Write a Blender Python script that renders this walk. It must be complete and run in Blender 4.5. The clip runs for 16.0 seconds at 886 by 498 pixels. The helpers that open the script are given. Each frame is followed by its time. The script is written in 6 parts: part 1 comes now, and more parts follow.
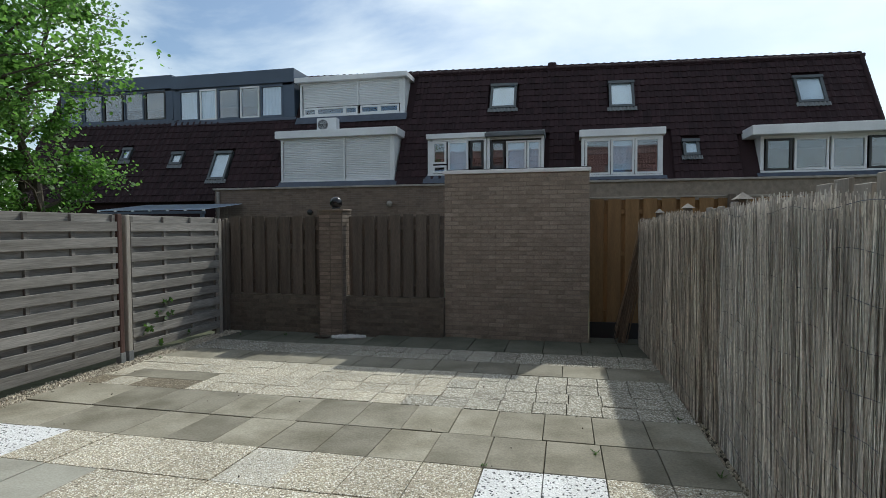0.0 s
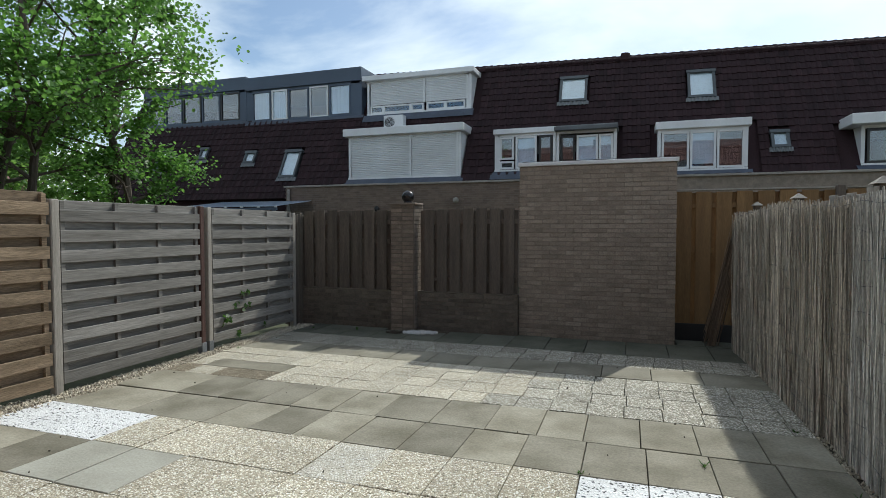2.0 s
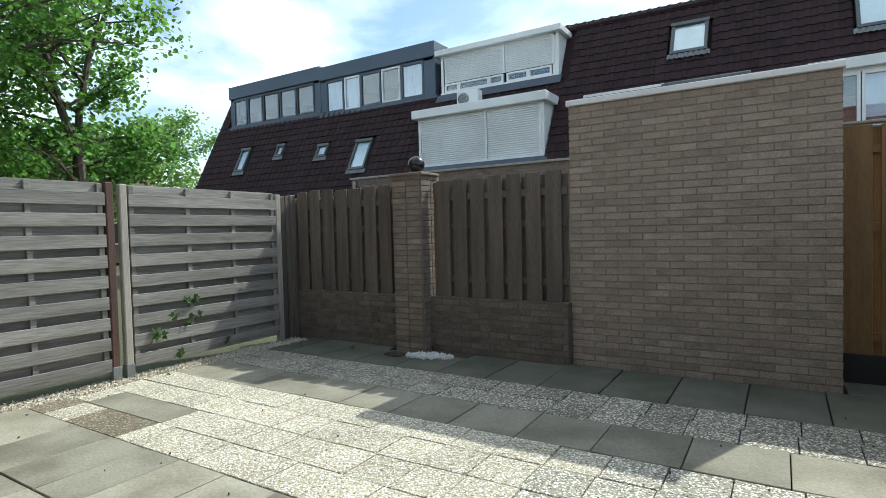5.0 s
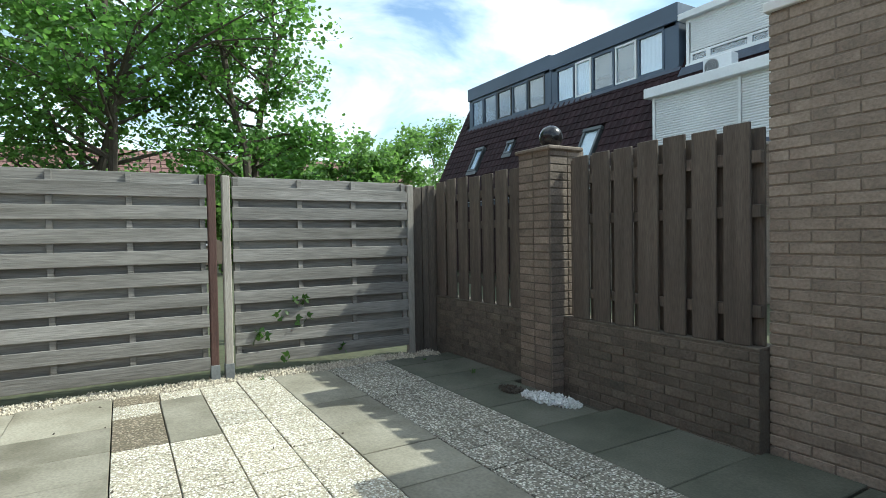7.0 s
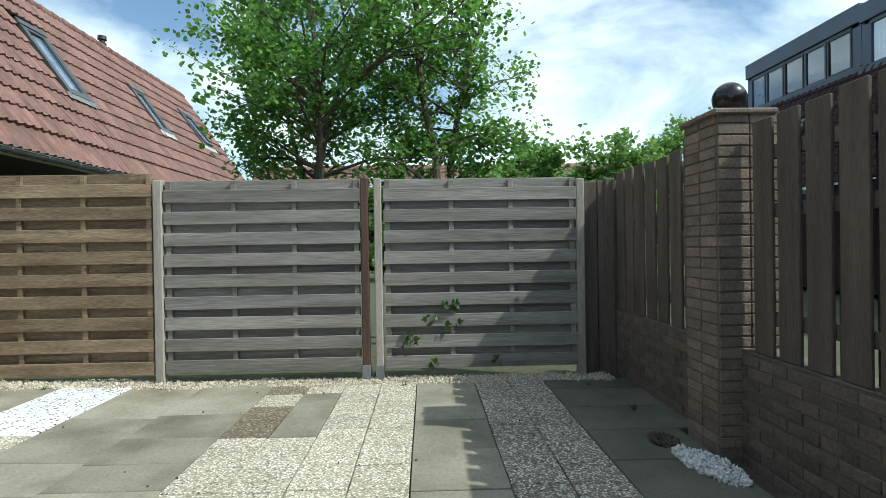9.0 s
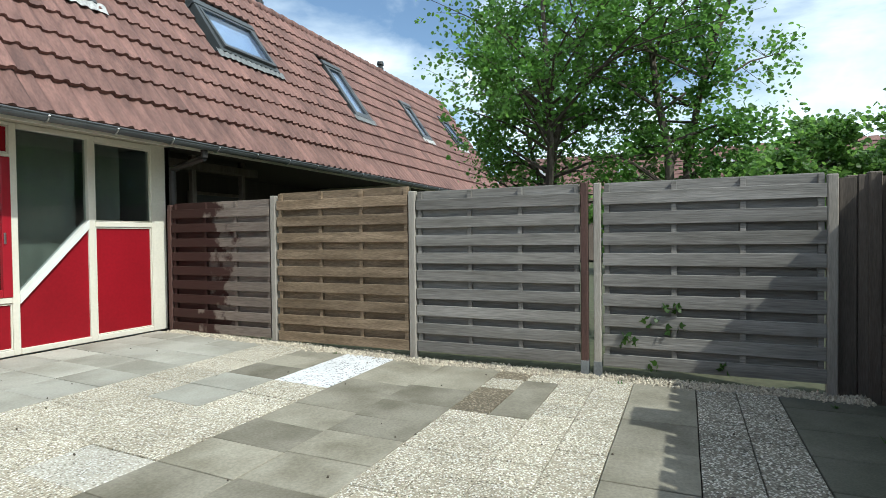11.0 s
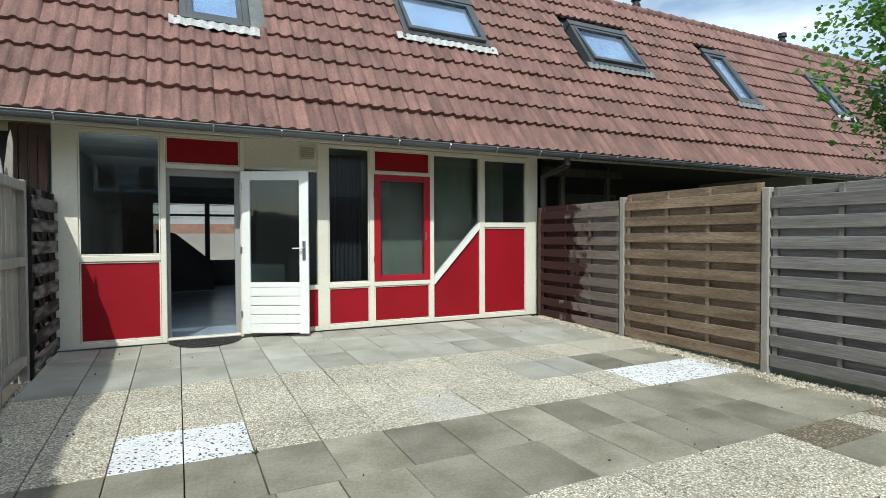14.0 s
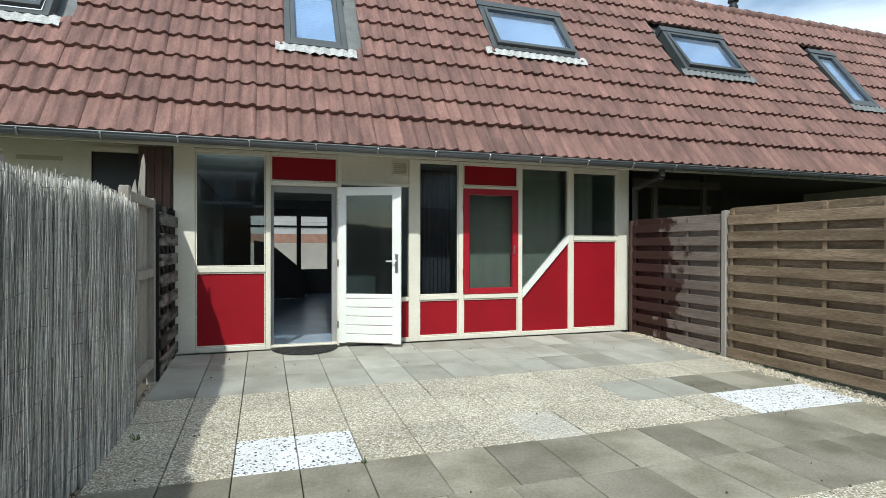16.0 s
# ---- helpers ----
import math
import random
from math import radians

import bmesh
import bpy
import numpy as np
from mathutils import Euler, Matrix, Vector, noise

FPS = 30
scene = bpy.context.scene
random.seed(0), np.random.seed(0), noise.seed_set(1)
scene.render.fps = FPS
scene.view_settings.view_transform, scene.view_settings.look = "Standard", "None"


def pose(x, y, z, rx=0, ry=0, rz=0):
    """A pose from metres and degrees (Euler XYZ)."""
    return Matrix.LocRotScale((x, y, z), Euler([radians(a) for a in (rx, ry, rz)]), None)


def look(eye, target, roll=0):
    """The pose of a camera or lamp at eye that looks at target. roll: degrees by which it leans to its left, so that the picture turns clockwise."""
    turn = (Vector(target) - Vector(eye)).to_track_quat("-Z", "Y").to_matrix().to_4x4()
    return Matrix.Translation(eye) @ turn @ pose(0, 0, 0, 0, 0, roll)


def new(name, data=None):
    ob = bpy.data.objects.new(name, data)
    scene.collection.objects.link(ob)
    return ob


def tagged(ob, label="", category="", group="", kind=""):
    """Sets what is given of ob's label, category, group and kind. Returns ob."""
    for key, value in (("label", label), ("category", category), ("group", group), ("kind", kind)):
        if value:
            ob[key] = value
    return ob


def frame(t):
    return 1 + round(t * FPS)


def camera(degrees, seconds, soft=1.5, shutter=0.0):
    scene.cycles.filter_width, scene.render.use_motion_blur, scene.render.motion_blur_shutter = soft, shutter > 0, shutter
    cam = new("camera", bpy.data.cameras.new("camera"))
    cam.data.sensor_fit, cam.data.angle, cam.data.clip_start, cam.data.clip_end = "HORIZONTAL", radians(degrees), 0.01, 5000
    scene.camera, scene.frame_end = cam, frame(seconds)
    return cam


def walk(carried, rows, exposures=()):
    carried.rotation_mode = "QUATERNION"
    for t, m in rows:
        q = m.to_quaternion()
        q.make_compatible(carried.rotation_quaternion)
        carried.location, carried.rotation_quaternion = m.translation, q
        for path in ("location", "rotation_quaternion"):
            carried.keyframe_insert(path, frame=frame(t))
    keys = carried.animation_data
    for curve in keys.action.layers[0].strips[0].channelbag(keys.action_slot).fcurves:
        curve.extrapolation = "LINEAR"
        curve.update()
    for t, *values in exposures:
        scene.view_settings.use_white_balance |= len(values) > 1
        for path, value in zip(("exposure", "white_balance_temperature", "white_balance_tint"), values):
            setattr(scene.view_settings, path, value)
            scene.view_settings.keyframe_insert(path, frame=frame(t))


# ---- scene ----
cam = camera(78.0, 16.0, soft=0.8)
PATH = [
    (0, (0.285, 0.099, 1.632), (-0.151, 2.049, 1.556), -0.2),
    (0.5, (0.241, 0.121, 1.605), (-0.245, 2.06, 1.533), -0.2),
    (1, (0.172, 0.108, 1.596), (-0.371, 2.031, 1.524), -0.1),
    (1.5, (0.089, 0.106, 1.593), (-0.496, 2.017, 1.517), -0.1),
    (2, (0.022, 0.26, 1.554), (-0.621, 2.152, 1.477), 0.0),
    (2.5, (-0.009, 0.482, 1.497), (-0.731, 2.346, 1.422), 0.0),
    (3, (0.011, 0.872, 1.422), (-0.775, 2.71, 1.351), -0.0),
    (3.5, (0.038, 1.27, 1.42), (-0.799, 3.085, 1.346), 0.2),
    (3.7, (0.043, 1.45, 1.414), (-0.81, 3.258, 1.338), 0.2),
    (5.8, (0.3, 3.949, 1.261), (-1.007, 5.462, 1.205), -1.3),
    (6, (0.292, 4.114, 1.278), (-1.093, 5.556, 1.222), -0.9),
    (6.5, (0.25, 4.561, 1.259), (-1.312, 5.809, 1.207), -0.8),
    (7, (0.214, 4.999, 1.231), (-1.508, 6.015, 1.188), -0.9),
    (7.5, (0.152, 5.384, 1.208), (-1.702, 6.135, 1.175), -0.8),
    (8, (0.111, 5.755, 1.226), (-1.821, 6.274, 1.198), -0.8),
    (8.5, (0.054, 6.03, 1.208), (-1.922, 6.336, 1.187), -0.8),
    (9, (-0.026, 6.251, 1.193), (-2.025, 6.313, 1.182), -0.9),
    (9.2, (-0.053, 6.312, 1.204), (-2.052, 6.264, 1.195), -0.9),
    (11.3, (0.334, 6.651, 1.317), (-1.436, 5.721, 1.271), -0.8),
    (11.5, (0.327, 6.708, 1.318), (-1.397, 5.694, 1.271), -0.9),
    (12, (0.301, 6.846, 1.326), (-1.255, 5.59, 1.29), -0.7),
    (12.5, (0.261, 6.986, 1.332), (-1.108, 5.528, 1.294), -0.5),
    (13, (0.222, 7.125, 1.336), (-0.967, 5.517, 1.296), -0.5),
    (13.5, (0.19, 7.234, 1.341), (-0.838, 5.519, 1.299), -0.2),
    (14, (0.17, 7.276, 1.35), (-0.704, 5.477, 1.306), -0.2),
    (14.5, (0.177, 7.29, 1.367), (-0.59, 5.444, 1.323), -0.0),
    (15, (0.222, 7.286, 1.387), (-0.47, 5.41, 1.344), 0.0),
    (15.5, (0.287, 7.255, 1.405), (-0.365, 5.364, 1.371), 0.0),
    (16, (0.363, 7.24, 1.412), (-0.258, 5.339, 1.401), 0.1),
]
walk(cam, [(t, look(eye, target, roll)) for t, eye, target, roll in PATH],
     exposures=[(0.0, -0.28, 6250, 3), (1.5, -0.2, 6250, 3), (3.5, 0.08, 6250, 2), (6.0, 0.62, 6120, -3), (7.0, 0.62, 6120, -3), (8.0, 0.40, 6120, -3), (9.0, 0.25, 6120, -3), (11.5, 0.15, 6100, 1), (12.5, 0.03, 6100, 1), (16.0, 0.09, 6100, 1)])

# ---- world, sun ----
TO_SUN = Vector((0.35, 0.85, 1.0)).normalized()
world = bpy.data.worlds.new("sky")
scene.world = world
world.use_nodes = True
wn, wl = world.node_tree.nodes, world.node_tree.links
wn.clear()
w_out = wn.new("ShaderNodeOutputWorld")
w_bg = wn.new("ShaderNodeBackground")
w_sky = wn.new("ShaderNodeTexSky")
w_sky.sky_type = 'NISHITA'
w_sky.sun_disc = False
w_sky.sun_elevation = math.asin(TO_SUN.z)
w_sky.sun_rotation = math.atan2(TO_SUN.x, TO_SUN.y)
w_sky.air_density, w_sky.dust_density, w_sky.ozone_density = 1.0, 1.5, 1.5
w_bg.inputs["Strength"].default_value = 0.15
# thin streaky clouds over the whole sky
w_tc = wn.new("ShaderNodeTexCoord")
w_map = wn.new("ShaderNodeMapping")
w_map.inputs["Scale"].default_value = (1.0, 1.6, 3.2)
w_map.inputs["Rotation"].default_value = (0.0, 0.0, 0.6)
w_noise = wn.new("ShaderNodeTexNoise")
w_noise.inputs["Scale"].default_value = 1.7
w_noise.inputs["Detail"].default_value = 7.0
w_noise.inputs["Roughness"].default_value = 0.55
w_noise.inputs["Distortion"].default_value = 0.3
w_ramp = wn.new("ShaderNodeValToRGB")
w_ramp.color_ramp.elements[0].position, w_ramp.color_ramp.elements[0].color = 0.40, (0, 0, 0, 1)
w_ramp.color_ramp.elements[1].position, w_ramp.color_ramp.elements[1].color = 0.68, (1, 1, 1, 1)
w_mix = wn.new("ShaderNodeMix")
w_mix.data_type = 'RGBA'
w_mix.inputs[7].default_value = (8.6, 9.0, 9.3, 1)
wl.new(w_tc.outputs["Generated"], w_map.inputs["Vector"])
wl.new(w_map.outputs[0], w_noise.inputs["Vector"])
wl.new(w_noise.outputs["Fac"], w_ramp.inputs[0])
wl.new(w_ramp.outputs[0], w_mix.inputs[0])
wl.new(w_sky.outputs[0], w_mix.inputs[6])
wl.new(w_mix.outputs[2], w_bg.inputs["Color"])
wl.new(w_bg.outputs[0], w_out.inputs["Surface"])

sun_data = bpy.data.lights.new("sun", 'SUN')
sun_data.energy, sun_data.angle, sun_data.color = 3.6, radians(0.6), (1.0, 0.955, 0.88)
sun = new("sun", sun_data)
sun.rotation_euler = TO_SUN.to_track_quat("Z", "Y").to_euler()
scene.view_settings.exposure = 0.0
# added fill lamp inside the tall window, brightening the room for the sky
for wx, wz, ww, wh in ((0.75, 1.85, 0.78, 1.36),):
    day = bpy.data.lights.new("window_daylight", 'AREA')
    day.shape, day.size, day.size_y, day.energy, day.color = 'RECTANGLE', ww, wh, 7.0, (0.90, 0.95, 1.0)
    lamp_ob = new("window_daylight", day)
    lamp_ob.location = (wx, -0.115, wz)
    lamp_ob.rotation_euler = (radians(-90), 0, 0)

# ---- materials ----


def mat(name, colour, rough=0.7, vary=0.25, scale=3.0, fine=40.0, bump=0.15, metal=0.0, stretch=(1, 1, 1),
        stain=None, stain_amount=0.4, per_object=0.0, spec=0.5, island=0.0, ramp=(0.3, 0.7)):
    """Painted, worn or weathered surface: coarse and fine noise, a second tint in stains, relief."""
    m = bpy.data.materials.new(name)
    m.use_nodes = True
    n, l = m.node_tree.nodes, m.node_tree.links
    b = n["Principled BSDF"]
    b.inputs["Roughness"].default_value = rough
    b.inputs["Metallic"].default_value = metal
    b.inputs["Specular IOR Level"].default_value = spec
    geo = n.new("ShaderNodeNewGeometry")
    mp = n.new("ShaderNodeMapping")
    mp.inputs["Scale"].default_value = stretch
    l.new(geo.outputs["Position"], mp.inputs["Vector"])
    big = n.new("ShaderNodeTexNoise")
    big.inputs["Scale"].default_value, big.inputs["Detail"].default_value = scale, 5
    small = n.new("ShaderNodeTexNoise")
    small.inputs["Scale"].default_value, small.inputs["Detail"].default_value = fine, 4
    l.new(mp.outputs[0], big.inputs["Vector"])
    l.new(mp.outputs[0], small.inputs["Vector"])
    if per_object or island:
        info = n.new("ShaderNodeObjectInfo")
        off = n.new("ShaderNodeVectorMath")
        off.operation = 'MULTIPLY_ADD'
        off.inputs[1].default_value = (1, 1, 1)
        l.new(mp.outputs[0], off.inputs[0])
        sc = n.new("ShaderNodeVectorMath")
        sc.operation = 'SCALE'
        sc.inputs[0].default_value = (37, 17, 53)
        l.new(info.outputs["Random"] if per_object else geo.outputs["Random Per Island"], sc.inputs["Scale"])
        l.new(sc.outputs[0], off.inputs[2])
        l.new(off.outputs[0], big.inputs["Vector"])
        l.new(off.outputs[0], small.inputs["Vector"])
    c = Vector(colour)
    st = Vector(stain) if stain else c * 0.55
    r1 = n.new("ShaderNodeValToRGB")
    r1.color_ramp.elements[0].position, r1.color_ramp.elements[1].position = ramp
    lo = c.lerp(st, stain_amount)
    hi = c * (1 + vary * 0.6)
    r1.color_ramp.elements[0].color = (*lo, 1)
    r1.color_ramp.elements[1].color = (*[min(v, 0.9) for v in hi], 1)
    l.new(big.outputs["Fac"], r1.inputs[0])
    mul = n.new("ShaderNodeMix")
    mul.data_type, mul.blend_type = 'RGBA', 'MULTIPLY'
    mul.inputs[0].default_value = 1.0
    r2 = n.new("ShaderNodeValToRGB")
    r2.color_ramp.elements[0].position, r2.color_ramp.elements[1].position = 0.3, 0.7
    g = 1 - vary
    r2.color_ramp.elements[0].color, r2.color_ramp.elements[1].color = (g, g, g, 1), (1, 1, 1, 1)
    l.new(small.outputs["Fac"], r2.inputs[0])
    l.new(r1.outputs[0], mul.inputs[6])
    l.new(r2.outputs[0], mul.inputs[7])
    last = mul.outputs[2]
    if per_object or island:
        hsv = n.new("ShaderNodeHueSaturation")
        mr = n.new("ShaderNodeMapRange")
        amount = per_object or island
        mr.inputs["To Min"].default_value, mr.inputs["To Max"].default_value = 1 - amount, 1 + amount
        l.new(info.outputs["Random"] if per_object else geo.outputs["Random Per Island"], mr.inputs["Value"])
        l.new(mr.outputs[0], hsv.inputs["Value"])
        l.new(last, hsv.inputs["Color"])
        last = hsv.outputs[0]
    l.new(last, b.inputs["Base Color"])
    if bump:
        bp = n.new("ShaderNodeBump")
        bp.inputs["Strength"].default_value, bp.inputs["Distance"].default_value = bump, 0.01
        l.new(small.outputs["Fac"], bp.inputs["Height"])
        l.new(bp.outputs[0], b.inputs["Normal"])
    return m


def gravel(name, stones, gap, scale=75.0, per_object=0.1, rough=0.8, bump=0.6):
    """Exposed rounded pebbles set in mortar: each its own tint, uneven gaps, relief."""
    m = bpy.data.materials.new(name)
    m.use_nodes = True
    n, l = m.node_tree.nodes, m.node_tree.links
    b = n["Principled BSDF"]
    b.inputs["Roughness"].default_value = rough
    geo = n.new("ShaderNodeNewGeometry")
    warp = n.new("ShaderNodeTexNoise")
    warp.inputs["Scale"].default_value, warp.inputs["Detail"].default_value = scale * 0.8, 2
    l.new(geo.outputs["Position"], warp.inputs["Vector"])
    ws = n.new("ShaderNodeVectorMath")
    ws.operation = 'MULTIPLY_ADD'
    ws.inputs[1].default_value = (1.1 / scale, 1.1 / scale, 0.0)
    l.new(warp.outputs["Color"], ws.inputs[0])
    l.new(geo.outputs["Position"], ws.inputs[2])
    v = n.new("ShaderNodeTexVoronoi")
    v.inputs["Scale"].default_value = scale
    l.new(ws.outputs[0], v.inputs["Vector"])
    sep = n.new("ShaderNodeSeparateColor")
    l.new(v.outputs["Color"], sep.inputs[0])
    r = n.new("ShaderNodeValToRGB")
    r.color_ramp.interpolation = 'CONSTANT'
    while len(r.color_ramp.elements) < len(stones):
        r.color_ramp.elements.new(0.5)
    for i, s in enumerate(stones):
        r.color_ramp.elements[i].position = i / len(stones)
        r.color_ramp.elements[i].color = (*s, 1)
    l.new(sep.outputs[0], r.inputs[0])
    edge = n.new("ShaderNodeMapRange")
    edge.inputs["From Min"].default_value, edge.inputs["From Max"].default_value = 0.62, 0.36
    l.new(v.outputs["Distance"], edge.inputs["Value"])
    mx = n.new("ShaderNodeMix")
    mx.data_type = 'RGBA'
    mx.inputs[6].default_value = (*gap, 1)
    l.new(edge.outputs[0], mx.inputs[0])
    l.new(r.outputs[0], mx.inputs[7])
    big = n.new("ShaderNodeTexNoise")
    big.inputs["Scale"].default_value, big.inputs["Detail"].default_value = 2.2, 5
    l.new(geo.outputs["Position"], big.inputs["Vector"])
    br = n.new("ShaderNodeMapRange")
    br.inputs["From Min"].default_value, br.inputs["From Max"].default_value = 0.3, 0.7
    br.inputs["To Min"].default_value, br.inputs["To Max"].default_value = 0.86, 1.06
    l.new(big.outputs["Fac"], br.inputs["Value"])
    info = n.new("ShaderNodeObjectInfo")
    mr = n.new("ShaderNodeMapRange")
    mr.inputs["To Min"].default_value, mr.inputs["To Max"].default_value = 1 - per_object, 1 + per_object
    l.new(info.outputs["Random"], mr.inputs["Value"])
    mm = n.new("ShaderNodeMath")
    mm.operation = 'MULTIPLY'
    l.new(br.outputs[0], mm.inputs[0])
    l.new(mr.outputs[0], mm.inputs[1])
    hsv = n.new("ShaderNodeHueSaturation")
    l.new(mm.outputs[0], hsv.inputs["Value"])
    l.new(mx.outputs[2], hsv.inputs["Color"])
    l.new(hsv.outputs[0], b.inputs["Base Color"])
    bp = n.new("ShaderNodeBump")
    bp.inputs["Strength"].default_value, bp.inputs["Distance"].default_value = bump, 0.008
    l.new(edge.outputs[0], bp.inputs["Height"])
    l.new(bp.outputs[0], b.inputs["Normal"])
    return m


def glass(name, tint=(0.85, 0.9, 0.9), gloss=1.5):
    """Window glass: clear, with a mirror-like sheen that grows at a grazing angle."""
    m = bpy.data.materials.new(name)
    m.use_nodes = True
    n, l = m.node_tree.nodes, m.node_tree.links
    n.clear()
    out = n.new("ShaderNodeOutputMaterial")
    mix = n.new("ShaderNodeMixShader")
    tr = n.new("ShaderNodeBsdfTransparent")
    tr.inputs["Color"].default_value = (*tint, 1)
    gl = n.new("ShaderNodeBsdfGlossy")
    gl.inputs["Roughness"].default_value = 0.01
    lw = n.new("ShaderNodeLayerWeight")
    lw.inputs["Blend"].default_value = 0.5
    pw = n.new("ShaderNodeMath")
    pw.operation = 'POWER'
    pw.inputs[1].default_value = 4.0
    f0 = ((gloss - 1) / (gloss + 1)) ** 2
    sheen = n.new("ShaderNodeMapRange")
    sheen.inputs["To Min"].default_value, sheen.inputs["To Max"].default_value = f0, 1.0
    l.new(lw.outputs["Facing"], pw.inputs[0])
    l.new(pw.outputs[0], sheen.inputs["Value"])
    l.new(sheen.outputs[0], mix.inputs[0])
    l.new(tr.outputs[0], mix.inputs[1])
    l.new(gl.outputs[0], mix.inputs[2])
    l.new(mix.outputs[0], out.inputs["Surface"])
    return m


def leaf_mat(name, colour, vary=0.3):
    m = mat(name, colour, rough=0.45, vary=0.15, scale=2.0, fine=30, bump=0.0, island=vary, spec=0.4)
    n, l = m.node_tree.nodes, m.node_tree.links
    b, out = n["Principled BSDF"], n["Material Output"]
    tl = n.new("ShaderNodeBsdfTranslucent")
    add = n.new("ShaderNodeMixShader")
    add.inputs[0].default_value = 0.5
    src = b.inputs["Base Color"].links[0].from_socket
    g = n.new("ShaderNodeHueSaturation")
    g.inputs["Hue"].default_value, g.inputs["Saturation"].default_value, g.inputs["Value"].default_value = 0.49, 1.08, 2.2
    l.new(src, g.inputs["Color"])
    l.new(g.outputs[0], tl.inputs["Color"])
    l.new(b.outputs[0], add.inputs[1])
    l.new(tl.outputs[0], add.inputs[2])
    l.new(add.outputs[0], out.inputs["Surface"])
    return m


M_GREY_WOOD = mat("grey_weathered_wood", (0.26, 0.245, 0.228), 0.85, 0.36, 1.6, 13, 0.35, stretch=(6, 0.45, 6), stain=(0.13, 0.12, 0.102), stain_amount=0.75, per_object=0.2)
M_GREY_POST = mat("grey_post_wood", (0.36, 0.33, 0.29), 0.85, 0.3, 2.0, 30, 0.3, stretch=(6, 6, 0.5), stain=(0.22, 0.19, 0.16), per_object=0.12)
M_TAN_WOOD = mat("tan_pressure_treated_wood", (0.29, 0.213, 0.14), 0.8, 0.5, 2.6, 22, 0.35, stretch=(6, 0.7, 6), stain=(0.15, 0.10, 0.055), stain_amount=0.8, per_object=0.22)
M_RED_WOOD = mat("half_stained_wood", (0.215, 0.175, 0.145), 0.75, 0.4, 1.6, 16, 0.3, stretch=(6, 0.5, 6), stain=(0.13, 0.10, 0.085), stain_amount=0.7, per_object=0.2)


def half_stain(m, edge, stain):
    """Brushed-on stain that ends raggedly, plank by plank, near y = edge."""
    n, l = m.node_tree.nodes, m.node_tree.links
    b = n["Principled BSDF"]
    src = b.inputs["Base Color"].links[0].from_socket
    geo, info = n.new("ShaderNodeNewGeometry"), n.new("ShaderNodeObjectInfo")
    sep = n.new("ShaderNodeSeparateXYZ")
    l.new(geo.outputs["Position"], sep.inputs[0])
    rag = n.new("ShaderNodeTexNoise")
    rag.inputs["Scale"].default_value, rag.inputs["Detail"].default_value = 5.0, 5
    l.new(geo.outputs["Position"], rag.inputs["Vector"])
    k1, k2 = n.new("ShaderNodeMath"), n.new("ShaderNodeMath")
    k1.operation = k2.operation = 'MULTIPLY_ADD'
    k1.inputs[1].default_value, k2.inputs[1].default_value = 1.5, 0.35
    l.new(rag.outputs["Fac"], k1.inputs[0])
    l.new(sep.outputs["Y"], k1.inputs[2])
    l.new(info.outputs["Random"], k2.inputs[0])
    l.new(k1.outputs[0], k2.inputs[2])
    mr = n.new("ShaderNodeMapRange")
    mr.inputs["From Min"].default_value, mr.inputs["From Max"].default_value = edge + 1.0, edge + 0.84
    l.new(k2.outputs[0], mr.inputs["Value"])
    mx = n.new("ShaderNodeMix")
    mx.data_type = 'RGBA'
    mx.inputs[7].default_value = (*stain, 1)
    l.new(mr.outputs[0], mx.inputs[0])
    l.new(src, mx.inputs[6])
    l.new(mx.outputs[2], b.inputs["Base Color"])


half_stain(M_RED_WOOD, 1.12, (0.036, 0.012, 0.008))
M_RUST_POST = mat("red_brown_post", (0.10, 0.05, 0.04), 0.7, 0.4, 3.0, 30, 0.3, stretch=(5, 5, 0.6), per_object=0.1)
M_DARK_BOARD = mat("dark_brown_fence_wood", (0.145, 0.118, 0.095), 0.85, 0.4, 2.0, 28, 0.3, stretch=(6, 6, 0.5), stain=(0.075, 0.06, 0.05), stain_amount=0.6, per_object=0.18)
M_ORANGE_WOOD = mat("orange_brown_fence_wood", (0.26, 0.155, 0.065), 0.75, 0.3, 2.0, 28, 0.25, stretch=(6, 6, 0.5), stain=(0.16, 0.09, 0.035), per_object=0.15)
# near-black wood colour that holds the shade between the front slats
M_GAP_SHADE_SLAT = mat("gap_shade_black_slat", (0.014, 0.012, 0.011), 0.7, 0.4, 2.0, 26, 0.3, stretch=(6, 0.6, 6), per_object=0.3)
M_WORN_SLAT = mat("worn_dark_slat", (0.17, 0.16, 0.15), 0.8, 0.5, 3.0, 26, 0.3, stretch=(5, 0.8, 5), stain=(0.022, 0.019, 0.017), stain_amount=1.0, per_object=0.3, ramp=(0.42, 0.58))
M_PIPE = mat("dark_brown_downpipe", (0.035, 0.030, 0.027), 0.45, 0.25, 5, 40, 0.05)
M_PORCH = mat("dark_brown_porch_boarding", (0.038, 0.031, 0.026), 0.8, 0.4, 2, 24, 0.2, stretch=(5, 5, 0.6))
M_REED = mat("dry_reed", (0.60, 0.545, 0.465), 0.8, 0.45, 5.0, 38, 0.2, stretch=(2, 2, 1.1), stain=(0.24, 0.205, 0.155), stain_amount=0.65, island=0.55)
M_REED_GREY = mat("silvered_reed", (0.67, 0.645, 0.60), 0.8, 0.42, 5.0, 38, 0.2, stretch=(2, 2, 1.1), stain=(0.36, 0.335, 0.29), stain_amount=0.6, island=0.5)
